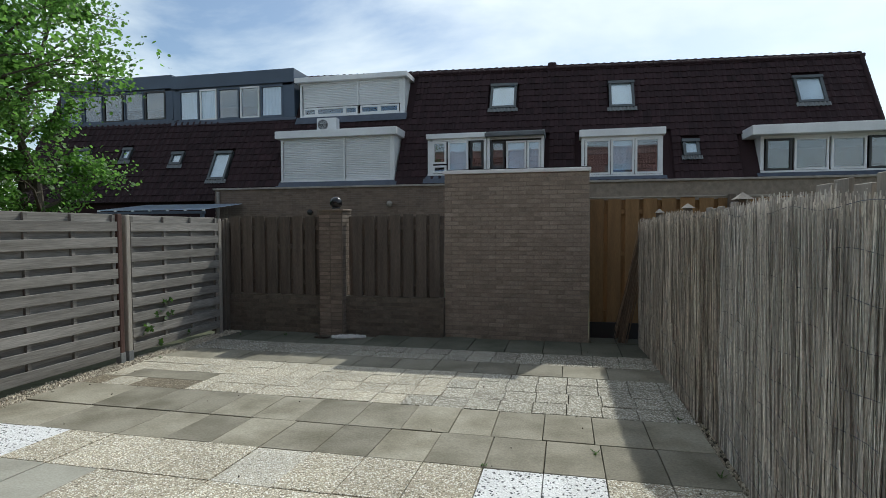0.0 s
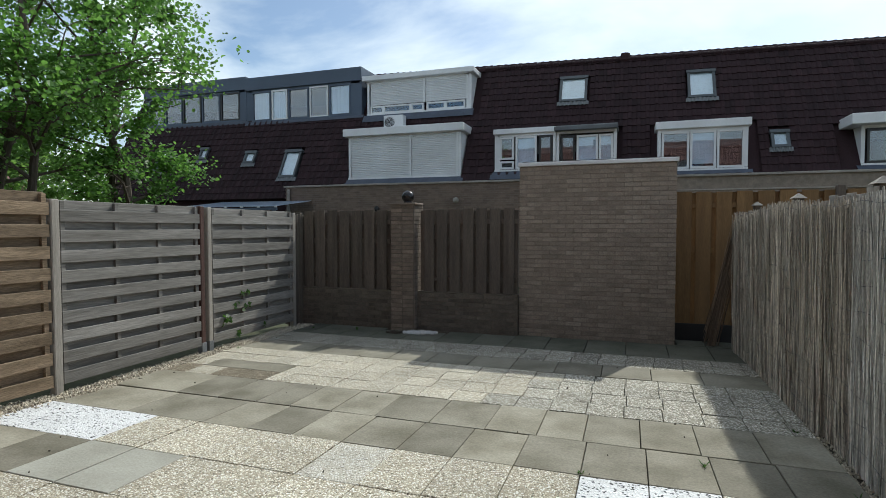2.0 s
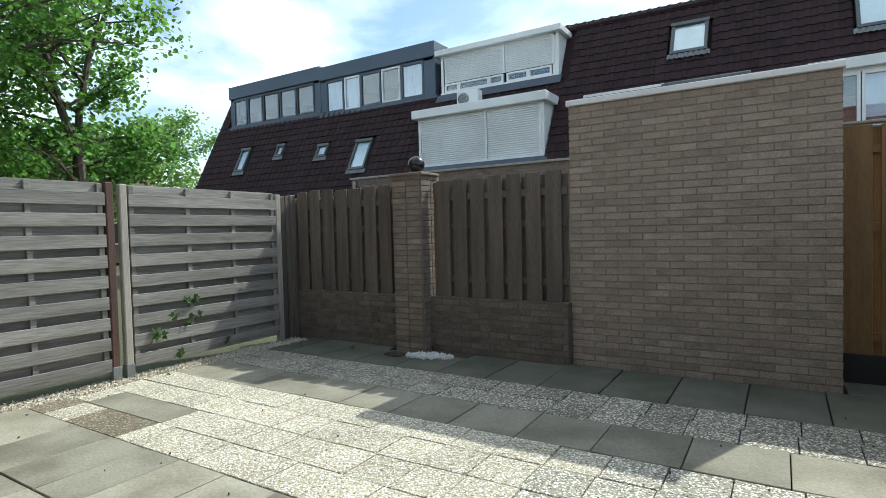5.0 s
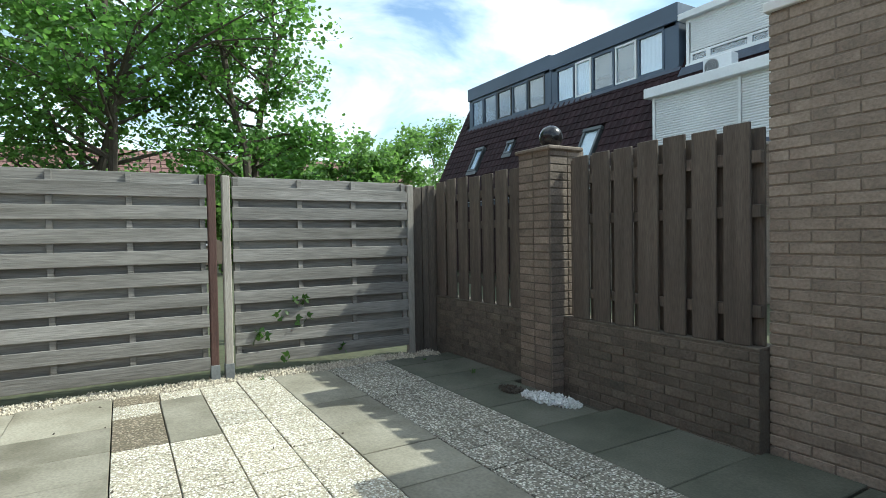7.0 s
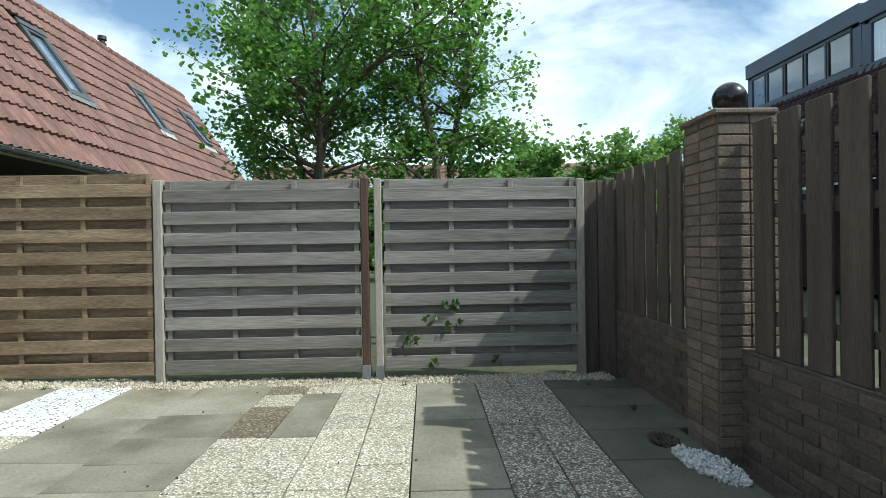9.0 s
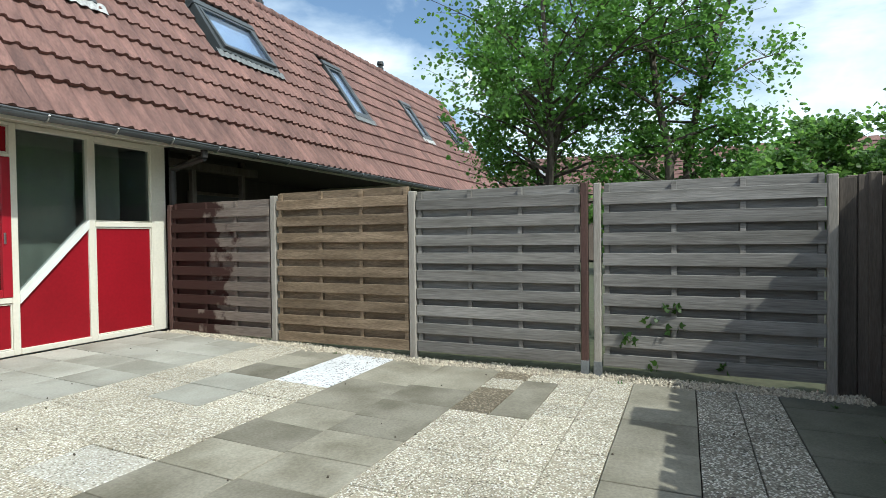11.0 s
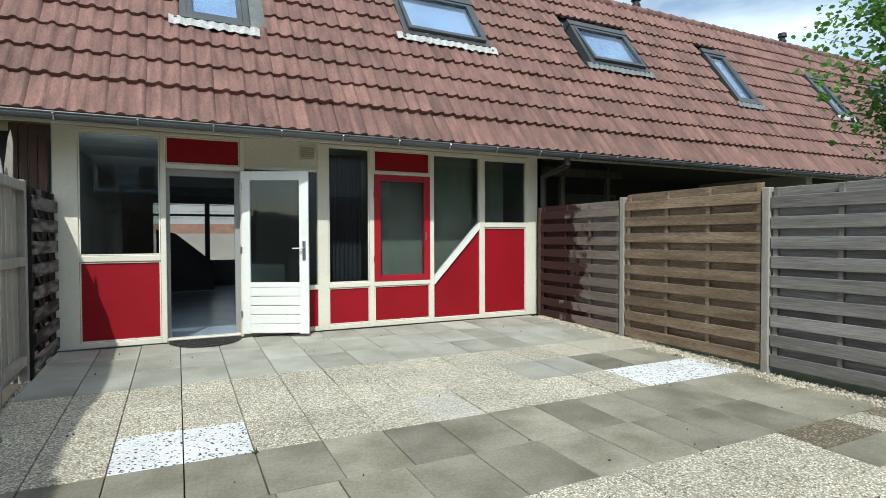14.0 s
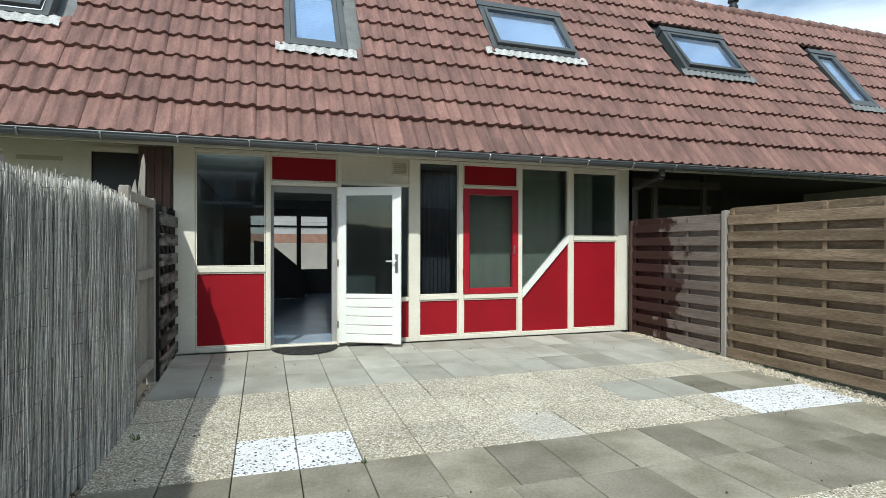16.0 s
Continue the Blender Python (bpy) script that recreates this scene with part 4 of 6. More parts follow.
near_panel = upright_panel(-2.912, -1.485, 0.5945, 1.835, WY + 0.055, 7, M_DARK_BOARD, "dark brown upright board fence on the low wall")
# added board that blocks a sun streak through the gap beside the pillar
part("board", boxes((-2.992, -2.86, WY + 0.067, WY + 0.087, 0.5945, 1.82), c=0.004), M_DARK_BOARD, near_panel)
far_panel = upright_panel(-5.018, -3.48, 0.5945, 1.83, WY + 0.055, 7, M_DARK_BOARD, "dark brown upright board fence on the low wall")
part("board", boxes((-3.53, -3.40, WY + 0.092, WY + 0.112, 0.5945, 1.82), c=0.004), M_DARK_BOARD, far_panel)
fence_post(-5.075, 7.955, 0.09, 1.80, M_DARK_BOARD, "dark brown corner fence post")
fence_post(-5.12, 7.82, 0.10, 1.78, M_DARK_BOARD, "dark brown corner fence post")

corner = thing("corner_boarding", "dark brown upright boards closing the fence corner", "fence", (-5.05, 7.9, 0))
for k in range(3):
    part("board", boxes((-5.07, -5.045, 7.715 + k * 0.13, 7.835 + k * 0.13, -0.06, 1.76 + 0.02 * (k % 2)), c=0.003), M_DARK_BOARD, corner)
part("board", boxes((-5.04, -4.90, WY + 0.09, WY + 0.115, 0.0, 1.80), c=0.003), M_DARK_BOARD, corner)

# ---- brick shed ----
SX0, SX1, SY, SZ = -1.475, 0.615, 8.09, 2.43
shed = thing("brick_shed", "square brown brick garden shed with pale roof trim", "shed", ((SX0 + SX1) / 2, SY + 1.3, 0))
part("core", boxes((SX0 + 0.008, SX1 - 0.008, SY + 0.006, SY + 2.6, -0.08, SZ)), M_MORTAR, shed)
part("roof_trim", boxes((SX0 - 0.02, SX1 + 0.02, SY - 0.025, SY + 2.62, SZ, SZ + 0.055), c=0.006), M_UPVC, shed, "pale aluminium roof edge trim")
part("roof", boxes((SX0 + 0.03, SX1 - 0.03, SY + 0.03, SY + 2.57, SZ + 0.055, SZ + 0.07)), M_BLACK, shed)

# ---- orange-brown fence beside the shed, with pale capping ----
upright_panel(0.64, 3.9, 0.17, 2.05, 8.56, 13, M_ORANGE_WOOD, "orange-brown upright board fence with pale capping")
tagged(new("fence_capping", finish("fence_capping", boxes((0.62, 3.95, 8.50, 8.62, 2.065, 2.085), c=0.003), M_CAP)), "pale capping strip on the orange-brown fence", "capping")
fence_post(2.55, 8.45, 0.09, 2.10, M_DARK_BOARD, "dark post with pointed cap")
tagged(new("gravel_board", finish("gravel_board", boxes((0.64, 3.9, 8.46, 8.485, -0.10, 0.235), c=0.004), M_BLACK)), "black gravel board under the fence", "board")

# ---- reed screen and the fence behind it ----


def reed_line(y):
    """The x at the foot of the screen, which bulges a little."""
    return 1.385 - 0.10 * max(0, (y - 6.2) / 1.7) ** 2 + 0.02 * math.sin(y * 1.7) + (0.04 if 3.6 < y < 5 else 0)


def reed_top(y):
    return 1.755 + 0.02 * math.sin(y * 2.3) - (0.02 if y > 6.6 else 0)


def stalk(verts, faces, foot, tip, r, kink):
    """One dry stalk: a tapered three-sided cane with small bends at its knots."""
    n0, ph = len(verts), random.uniform(0, 2.1)
    levels = (0.0, 0.22, 0.45, 0.7, 1.0)
    for f in levels:
        k = kink if 0 < f < 1 else kink * 0.3
        cx = foot[0] + (tip[0] - foot[0]) * f + random.gauss(0, k * 0.6)
        cy = foot[1] + (tip[1] - foot[1]) * f + random.gauss(0, k)
        z = foot[2] + (tip[2] - foot[2]) * f
        rr = r * (1 - 0.4 * f)
        for j in range(3):
            a = ph + j * 2.094
            verts.append((cx + rr * math.cos(a), cy + rr * math.sin(a), z))
    for k in range(len(levels) - 1):
        for j in range(3):
            a, b = n0 + k * 3 + j, n0 + k * 3 + (j + 1) % 3
            faces.append((a, b, b + 3, a + 3))
    e = n0 + 3 * (len(levels) - 1)
    faces.append((e, e + 1, e + 2))


def reed_roll(y0, y1, count, label, material):
    p = thing("reed_screen", label, "reed screen", (reed_line((y0 + y1) / 2), (y0 + y1) / 2, 0.0), group="reed screens")
    verts, faces = [], []
    for i in range(count):
        y = y0 + (y1 - y0) * (i + random.random()) / count
        clump = noise.noise((y * 14, 3.0, 0))
        x = reed_line(y) + random.uniform(-0.024, 0.022) - 0.012 * clump
        lean = 0.05 * noise.noise((y * 5, 9.0, 0))
        zb = ground_z(y) - 0.01
        zt = reed_top(y) + random.uniform(-0.13, 0.03) + 0.04 * clump
        if random.random() < 0.45:
            # broken and overlapping lengths
            zb, zt = (zb, random.uniform(0.5, 1.5)) if random.random() < 0.5 else (random.uniform(0.2, 1.1), zt)
        tip = (x + random.gauss(0, 0.016), y + lean + random.gauss(0, 0.045), zt)
        stalk(verts, faces, (x, y, zb), tip, random.uniform(0.002, 0.0056), 0.007)
    me = bpy.data.meshes.new("reeds")
    me.from_pydata(verts, [], faces)
    me.materials.append(material)
    ob = new("reeds", me)
    ob.parent, ob.location = p, -p.location
    tagged(ob, kind="stuff")
    for z in [0.14 + 0.175 * k for k in range(10)]:
        bm = bmesh.new()
        n = 30
        for k in range(n):
            ya, yb = y0 + (y1 - y0) * k / n, y0 + (y1 - y0) * (k + 1) / n
            dza, dzb = 0.014 * math.sin(ya * 9 + z * 7), 0.014 * math.sin(yb * 9 + z * 7)
            tube(bm, (reed_line(ya) - 0.029, ya, z + dza), (reed_line(yb) - 0.029, yb, z + dzb), 0.0015, 0.0015, 4)
        part("wire", bm, M_LEAD_BLUE, p)
    return p


reed_roll(2.24, 4.50, 2600, "silver-grey dry reed screen wired to the fence", M_REED_GREY)
reed_roll(4.54, 7.95, 3700, "dry brown reed screen leaning at its end", M_REED)

# loose end of the roll, leaning against the screen
verts, faces = [], []
for i in range(300):
    fx = random.gauss(0, 0.035)
    foot = (1.06 + fx, 8.16 + random.uniform(-0.03, 0.03), random.uniform(-0.02, 0.25))
    tip = (1.385 + fx * 0.8 + random.gauss(0, 0.015), 8.14 + random.uniform(-0.03, 0.03), 1.72 + random.uniform(-0.14, 0.05))
    stalk(verts, faces, foot, tip, random.uniform(0.0025, 0.0055), 0.008)
me = bpy.data.meshes.new("reed_bundle")
me.from_pydata(verts, [], faces)
me.materials.append(M_REED_OLD)
tagged(new("reed_bundle", me), "loose brown reed bundle leaning against the reed screen", "reed bundle", kind="stuff")

# backing fence behind the reeds
backing = thing("backing_fence", "grey upright board fence behind the reed screen", "fence", (1.5, 5.2, 0))
y = 2.40
while y < 8.0:
    h = 1.77 + 0.03 * math.sin(y * 3.1) + random.uniform(-0.03, 0.03) + (0.03 if y < 3.6 else 0)
    part("board", boxes((1.46, 1.48, y, y + 0.14, 0.0, h), c=0.003), M_GREY_POST, backing)
    y += 0.175
for y in (4.35, 6.15, 7.9):
    part("post", boxes((1.48, 1.56, y, y + 0.08, -0.08, 1.83), c=0.006), M_DARK_BOARD, backing)
    bm = bmesh.new()
    bmesh.ops.create_cone(bm, cap_ends=True, segments=4, radius1=0.085, radius2=0.004, depth=0.05, matrix=Matrix.Translation((1.52, y + 0.04, 1.855)) @ Matrix.Rotation(math.pi / 4, 4, 'Z'))
    part("post_cap", bm, M_CAP if y < 7 else M_BLACK, backing, "pyramid post cap")
for z in (0.5, 1.4):
    part("rail", boxes((1.48, 1.52, 2.4, 8.0, z, z + 0.07)), M_GREY_POST, backing)

# grey framed fence section between reeds and the dark slats
gate = thing("framed_fence_section", "weathered grey framed board fence section", "fence", (1.38, 1.75, 0))
for y in (1.12, 2.18):
    part("post", boxes((1.40, 1.475, y, y + 0.075, -0.06, 1.90 if y > 2 else 1.88), c=0.006), M_GREY_POST, gate)
for z in (0.20, 1.10, 1.78):
    part("rail", boxes((1.405, 1.46, 1.195, 2.18, z, z + 0.085), c=0.005), M_GREY_POST, gate)
for k in range(6):
    yb = 1.20 + k * 0.18
    part("board", boxes((1.46, 1.48, yb, yb + 0.15, 0.12, 1.88), c=0.003), M_GREY_POST, gate)
# dark slatted screen against the house
slats = thing("slatted_screen", "dark horizontal slatted wooden screen beside the house", "fence", (1.38, 0.55, 0))
for k in range(8):
    z = 0.14 + k * 0.212
    part("slat", boxes((1.345, 1.372, 0.02, 1.118, z, z + 0.125), c=0.006), M_WORN_SLAT, slats)
for y in (0.05, 0.6, 1.05):
    part("post", boxes((1.372, 1.43, y, y + 0.06, 0.03, 1.83), c=0.004), M_GAP_SHADE_SLAT, slats)
# rear slats, coloured near-black so the gaps read as deep shade
for k in range(8):
    z = 0.24 + k * 0.212
    part("slat", boxes((1.43, 1.452, 0.02, 1.10, z, z + 0.13), c=0.006), M_GAP_SHADE_SLAT, slats)
# splintered pale planks left standing behind the framed section
for k, (foot, tip) in enumerate((((1.545, 1.16, 1.70), (1.485, 1.16, 2.32)), ((1.60, 1.24, 1.70), (1.545, 1.24, 2.06)))):
    bm = bmesh.new()
    dx = tip[0] - foot[0]
    prism(bm, [(foot[0] - 0.03, 0.02), (foot[0] + 0.05, 0.02), (foot[0] + 0.03 + dx * 0.5, (foot[2] + tip[2]) / 2), (tip[0] + 0.03, tip[2] - 0.06), (tip[0] + 0.012, tip[2]), (tip[0] - 0.004, tip[2] - 0.11), (foot[0] - 0.03 + dx * 0.5, (foot[2] + tip[2]) / 2)], foot[1], foot[1] + 0.018)
    tagged(new("broken_plank", finish("broken_plank", bm, M_GREY_POST)), "splintered pale plank standing behind the framed fence", "plank", group="broken planks")
# tall dark boarding at the wall end
tall = thing("upright_boarding", "tall dark brown upright boarding by the house corner", "boarding", (1.45, 0.0, 1.2))
for k in range(4):
    part("board", boxes((1.43 + k * 0.085, 1.508 + k * 0.085, 0.02, 0.045, 0.05, 2.58), c=0.003), M_RUST_POST, tall)

# ---- the row of houses opposite ----
OY, OZ, OP = 15.7, 2.55, radians(62)
OT, OC, OS = math.tan(OP), math.cos(OP), math.sin(OP)
OX0, OX1, ORZ = -18.9, 8.4, 6.79


def settle(v):
    """The roof sags a little towards the verge end: the shift grows with height."""
    f = max(0.0, min(1.3, (v.z - OZ) / (ORZ - OZ)))
    return Vector((v.x, v.y, v.z - (0.05 + 0.0212 * (v.x + 4.8)) * f))

opp = thing("opposite_terrace", "terrace with steep dark maroon tiled roof and dormers", "house", (-5, 18, 0))


def oy(z):
    return OY + (z - OZ) / OT


def on_opp(x, s, up=0.0):
    return Vector((x, OY + s * OC - up * OS, OZ + s * OS + up * OC))


OSL = (ORZ - OZ) / OS
bm = bmesh.new()
a, b = on_opp(0, 0, -0.06), on_opp(0, OSL, -0.06)
prof = [(a.y, a.z), (b.y, b.z), (b.y + 3.5, b.z - 1.2), (b.y + 6.5, OZ), (b.y + 6.5, 0), (a.y + 0.12, 0), (a.y + 0.12, a.z)]
va = [bm.verts.new((OX0, y, z)) for y, z in prof]
vb = [bm.verts.new((OX1, y, z)) for y, z in prof]
bm.faces.new(va)
bm.faces.new(vb[::-1])
for i in range(len(prof)):
    j = (i + 1) % len(prof)
    bm.faces.new((va[i], va[j], vb[j], vb[i]))
part("wall", bm, M_ROOF_DARK, opp)
O_HOLES = [(-8.6, -4.75, 3.1, 4.7), (-3.8, -0.3, 3.25, 4.4), (0.7, 3.05, 3.05, 4.4), (4.95, 8.8, 3.05, 4.25), (-8.6, -4.65, 5.3, 6.7), (-18.3, -8.7, 5.44, 7.2),
           (-2.05, -1.2, 5.38, 6.25), (1.52, 2.28, 5.27, 6.18), (6.5, 7.3, 5.2, 6.1), (3.42, 3.88, 3.62, 4.12), (-11.25, -10.5, 3.2, 4.18), (-12.9, -12.35, 3.75, 4.2), (-16.9, -16.3, 3.5, 4.4), (-14.95, -14.5, 3.9, 4.4)]
bm = bmesh.new()
OW, OL = 0.24, 0.25
for c in range(int(OSL / OL) + 1):
    s = c * OL - 0.04
    zc = OZ + (s + OL / 2) * OS
    for k in range(int((OX1 - OX0) / OW) + 1):
        x = OX0 + (k + 0.5) * OW
        if x > OX1 or any(h0 - 0.04 < x < h1 + 0.04 and z0 - 0.10 < zc < z1 + 0.06 for h0, h1, z0, z1 in O_HOLES):
            continue
        w = random.uniform(-0.004, 0.004)
        low, mid, high = [], [], []
        for u, h in ((0, 0), (0.45, 0), (0.62, 0.02), (0.85, 0.02), (1.0, 0.003)):
            xx = x + (u - 0.5) * OW
            low.append(bm.verts.new(on_opp(xx, s, 0.0 + h)))
            mid.append(bm.verts.new(on_opp(xx, s, 0.028 + h + w)))
            high.append(bm.verts.new(on_opp(xx, s + OL + 0.02, 0.004 + h)))
        for i in range(4):
            bm.faces.new((low[i], low[i + 1], mid[i + 1], mid[i]))
            bm.faces.new((mid[i], mid[i + 1], high[i + 1], high[i]))
oroof = part("roof_tiles", bm, M_ROOF_DARK, opp, "dark maroon interlocking roof tiles", kind="stuff")
bm = bmesh.new()
k = 0
while OX0 + k * 0.2 < OX1:
    if OX0 + k * 0.2 > -8.4:
        q = on_opp(OX0 + k * 0.2, OSL, 0.02)
        tube(bm, q, q + Vector((0.19, 0, 0.006)), 0.062, 0.075, 8)
    k += 1
part("ridge_tiles", bm, M_ROOF_DARK, opp, kind="stuff")
bm = bmesh.new()
for k in range(int(OSL / 0.3)):
    tube(bm, on_opp(OX1, k * 0.3, 0.02), on_opp(OX1, k * 0.3 + 0.31, 0.03), 0.07, 0.06, 6)
part("verge_tiles", bm, M_ROOF_DARK, opp, kind="stuff")
bm = bmesh.new()
tube(bm, (-0.15, 18.05, 6.8), (-0.15, 18.05, 7.02), 0.16, 0.13, 12)
part("roof_vent", bm, M_ROOF_DARK, opp)


def opp_skylight(x0, x1, z0, z1, blind=True):
    m = Matrix.Translation(on_opp(0, 0)) @ Matrix.Rotation(OP, 4, 'X')
    a, b = (z0 - OZ) / OS, (z1 - OZ) / OS
    bm = bmesh.new()
    for it in ((x0, x0 + 0.07, a, b, -0.05, 0.1), (x1 - 0.07, x1, a, b, -0.05, 0.1), (x0 + 0.07, x1 - 0.07, a, a + 0.08, -0.05, 0.1), (x0 - 0.02, x1 + 0.02, b - 0.1, b, -0.05, 0.12)):
        box(bm, *it, m=m)
    sk = part("skylight", bm, M_SKYL, opp, "grey metal-clad roof window")
    bm = bmesh.new()
    box(bm, x0 + 0.06, x1 - 0.06, a + 0.07, b - 0.09, 0.05, 0.056, m=m)
    part("pane", bm, M_GLASS_TILT, sk)
    # pale sheet close under the glass: blind, plus reflected sky put in as white
    bm = bmesh.new()
    box(bm, x0 + 0.06, x1 - 0.06, a + 0.06, b - 0.08, 0.032, 0.038, m=m)
    part("blind", bm, M_CURTAIN if blind else M_ROOMWALL, sk)
    bm = bmesh.new()
    n = 16
    prev = None
    for i in range(n + 1):
        xx = x0 - 0.06 + i * (x1 - x0 + 0.12) / n
        h = 0.09 if i % 2 else 0.06
        cur = (bm.verts.new(m @ Vector((xx, a - 0.14, h))), bm.verts.new(m @ Vector((xx, a, h))))
        if prev:
            bm.faces.new((prev[0], cur[0], cur[1], prev[1]))
        prev = cur
    part("flashing", bm, M_LEAD, sk)


for args in ((-2.03, -1.22, 5.38, 6.25), (1.54, 2.26, 5.27, 6.18), (6.53, 7.26, 5.2, 6.1), (3.44, 3.86, 3.62, 4.12), (-11.2, -10.55, 3.2, 4.16), (-12.86, -12.4, 3.75, 4.18), (-16.85, -16.35, 3.55, 4.4), (-14.92, -14.55, 3.95, 4.38)):
    opp_skylight(*args)

for ob in list(opp.children) + [c for o in opp.children for c in o.children]:
    for v in ob.data.vertices:
        v.co = settle(v.co)


def dormer(x0, x1, yf, z0, z1, fascia, body, cheek, name_label, lights, frame_mat, overhang=0.12, apron=0.24):
    """A flat-roofed dormer on the steep roof: cheeks, roof edge, window lights (x0, x1, z0, z1, kind)."""
    # dark backing board behind the lights, its colour standing for an unlit room
    d = part("dormer", boxes((x0 + 0.08, x1 - 0.08, yf + 0.35, yf + 0.42, z0, z1 - fascia)), M_DARKROOM, opp, name_label)
    for x in (x0, x1 - 0.08):
        bm = bmesh.new()
        pts = [(yf, z0), (yf, z1), (oy(z1) + 0.3, z1), (oy(z0) + 0.25, z0)]
        va = [bm.verts.new((x, y, z)) for y, z in pts]
        vb = [bm.verts.new((x + 0.08, y, z)) for y, z in pts]
        bm.faces.new(va)
        bm.faces.new(vb[::-1])
        for i in range(4):
            j = (i + 1) % 4
            bm.faces.new((va[i], va[j], vb[j], vb[i]))
        part("cheek", bm, cheek, d)
    part("roof_edge", boxes((x0 - overhang, x1 + overhang, yf - overhang - 0.05, oy(z1) + 0.6, z1 - fascia, z1 + 0.03), c=0.01), body, d)
    part("sill", boxes((x0, x1, yf - 0.05, yf + 0.06, z0 - 0.03, z0 + 0.05), c=0.006), frame_mat, d)
    bm = bmesh.new()
    quad(bm, [(x0 - 0.1, yf - 0.06, z0), (x1 + 0.1, yf - 0.06, z0), (x1 + 0.1, oy(z0 - apron) - 0.075, z0 - apron), (x0 - 0.1, oy(z0 - apron) - 0.075, z0 - apron)])
    part("apron", bm, M_LEAD_BLUE, d, "blue-grey lead apron")
    part("head", boxes((x0 + 0.08, x1 - 0.08, yf, yf + 0.08, z1 - fascia - 0.07, z1 - fascia)), frame_mat, d)
    ends = sorted([(la, lb) for la, lb, *_ in lights])
    for xa, xb in ((x0 + 0.08, ends[0][0]), (max(b for a, b in ends), x1 - 0.08)):
        if xb - xa > 0.05:
            part("panel", boxes((xa, xb, yf, yf + 0.06, z0 + 0.05, z1 - fascia)), cheek, d)
    for la, lb, za, zb, kind in lights:
        if kind == "shutter":
            bm = bmesh.new()
            n = int((zb - za) / 0.055)
            prev = None
            for i in range(4 * n + 1):
                zz = za + i * (zb - za) / (4 * n)
                yy = yf - (0.0, 0.012, 0.014, 0.010)[i % 4]
                cur = (bm.verts.new((la, yy, zz)), bm.verts.new((lb, yy, zz)))
                if prev:
                    bm.faces.new((prev[0], prev[1], cur[1], cur[0]))
                prev = cur
            sh = part("roller_shutter", bm, M_SHUTTER, d, "closed white roller shutter")
            part("guide", boxes((lb - 0.01, lb + 0.05, yf - 0.03, yf + 0.05, za, zb)), M_UPVC, sh)
            continue
        fm = M_DARKFRAME if kind == "black" else (M_ANTHRACITE if kind.startswith("anth") else M_UPVC)
        t = 0.055
        fr = part("window", boxes((la, la + t, yf - 0.02, yf + 0.06, za, zb), (lb - t, lb, yf - 0.02, yf + 0.06, za, zb), (la + t, lb - t, yf - 0.02, yf + 0.06, za, za + t), (la + t, lb - t, yf - 0.02, yf + 0.06, zb - t, zb)), fm, d)
        part("pane", boxes((la + t, lb - t, yf + 0.015, yf + 0.02, za + t, zb - t)), M_GLASS_FAR, fr)
        if kind in ("blind", "anth_curtain", "white_curtain"):
            bm = bmesh.new()
            n = 12
            fr2 = 0.0 if kind == "blind" else 0.008
            prev = None
            for i in range(n + 1):
                xx = la + t + (lb - la - 2 * t) * i / n
                yy = yf + 0.07 + (fr2 if i % 2 else -fr2)
                cur = (bm.verts.new((xx, yy, za + t)), bm.verts.new((xx, yy, zb - t)))
                if prev:
                    bm.faces.new((prev[0], cur[0], cur[1], prev[1]))
                prev = cur
            part("curtain", bm, M_CURTAIN, fr)
    return d


dormer(-8.55, -4.78, 16.05, 3.10, 4.66, 0.20, M_UPVC, M_UPVC, "white dormer with closed roller shutters",
       [(-8.45, -6.42, 3.15, 4.44, "shutter"), (-6.36, -4.90, 3.15, 4.44, "shutter")], M_UPVC)
dormer(-3.75, -1.98, 16.10, 3.20, 4.40, 0.12, M_UPVC, M_UPVC, "white dormer window with an open casement",
       [(-3.60, -3.18, 3.55, 4.2, "white"), (-3.60, -3.18, 3.27, 3.5, "white"), (-3.13, -2.52, 3.27, 4.2, "blind"), (-2.45, -2.08, 3.4, 4.2, "black")], M_UPVC, 0.03)
dormer(-1.96, -0.33, 16.10, 3.20, 4.40, 0.12, M_LEAD, M_UPVC, "white dormer window with an awning box",
       [(-1.84, -1.45, 3.27, 4.15, "black"), (-1.40, -0.82, 3.27, 4.15, "blind"), (-0.80, -0.42, 3.27, 4.15, "blind")], M_UPVC, 0.03)
dormer(0.72, 2.88, 16.10, 3.06, 4.34, 0.17, M_UPVC, M_UPVC, "white dormer with three windows",
       [(0.82, 1.50, 3.12, 4.10, "white"), (1.52, 2.14, 3.12, 4.10, "blind"), (2.16, 2.80, 3.12, 4.10, "white")], M_UPVC, 0.06)
dormer(5.30, 8.9, 16.10, 3.06, 4.24, 0.22, M_UPVC, M_UPVC, "wide white dormer with dark framed windows",
       [(5.42, 6.05, 3.12, 3.95, "black"), (6.10, 6.9, 3.12, 3.95, "white"), (6.95, 7.75, 3.12, 3.95, "white"), (7.80, 8.5, 3.12, 3.95, "black")], M_UPVC, 0.30)
dormer(-8.45, -4.78, 17.2, 5.35, 6.62, 0.13, M_UPVC, M_UPVC, "upper white dormer with half-closed roller shutters",
       [(-8.32, -6.40, 5.68, 6.45, "shutter"), (-6.34, -4.95, 5.68, 6.45, "shutter"), (-8.32, -7.85, 5.40, 5.66, "white"), (-7.85, -6.85, 5.40, 5.66, "white"), (-6.85, -6.40, 5.40, 5.66, "white"), (-6.30, -5.65, 5.40, 5.66, "white"), (-5.65, -4.98, 5.40, 5.66, "white")], M_UPVC)
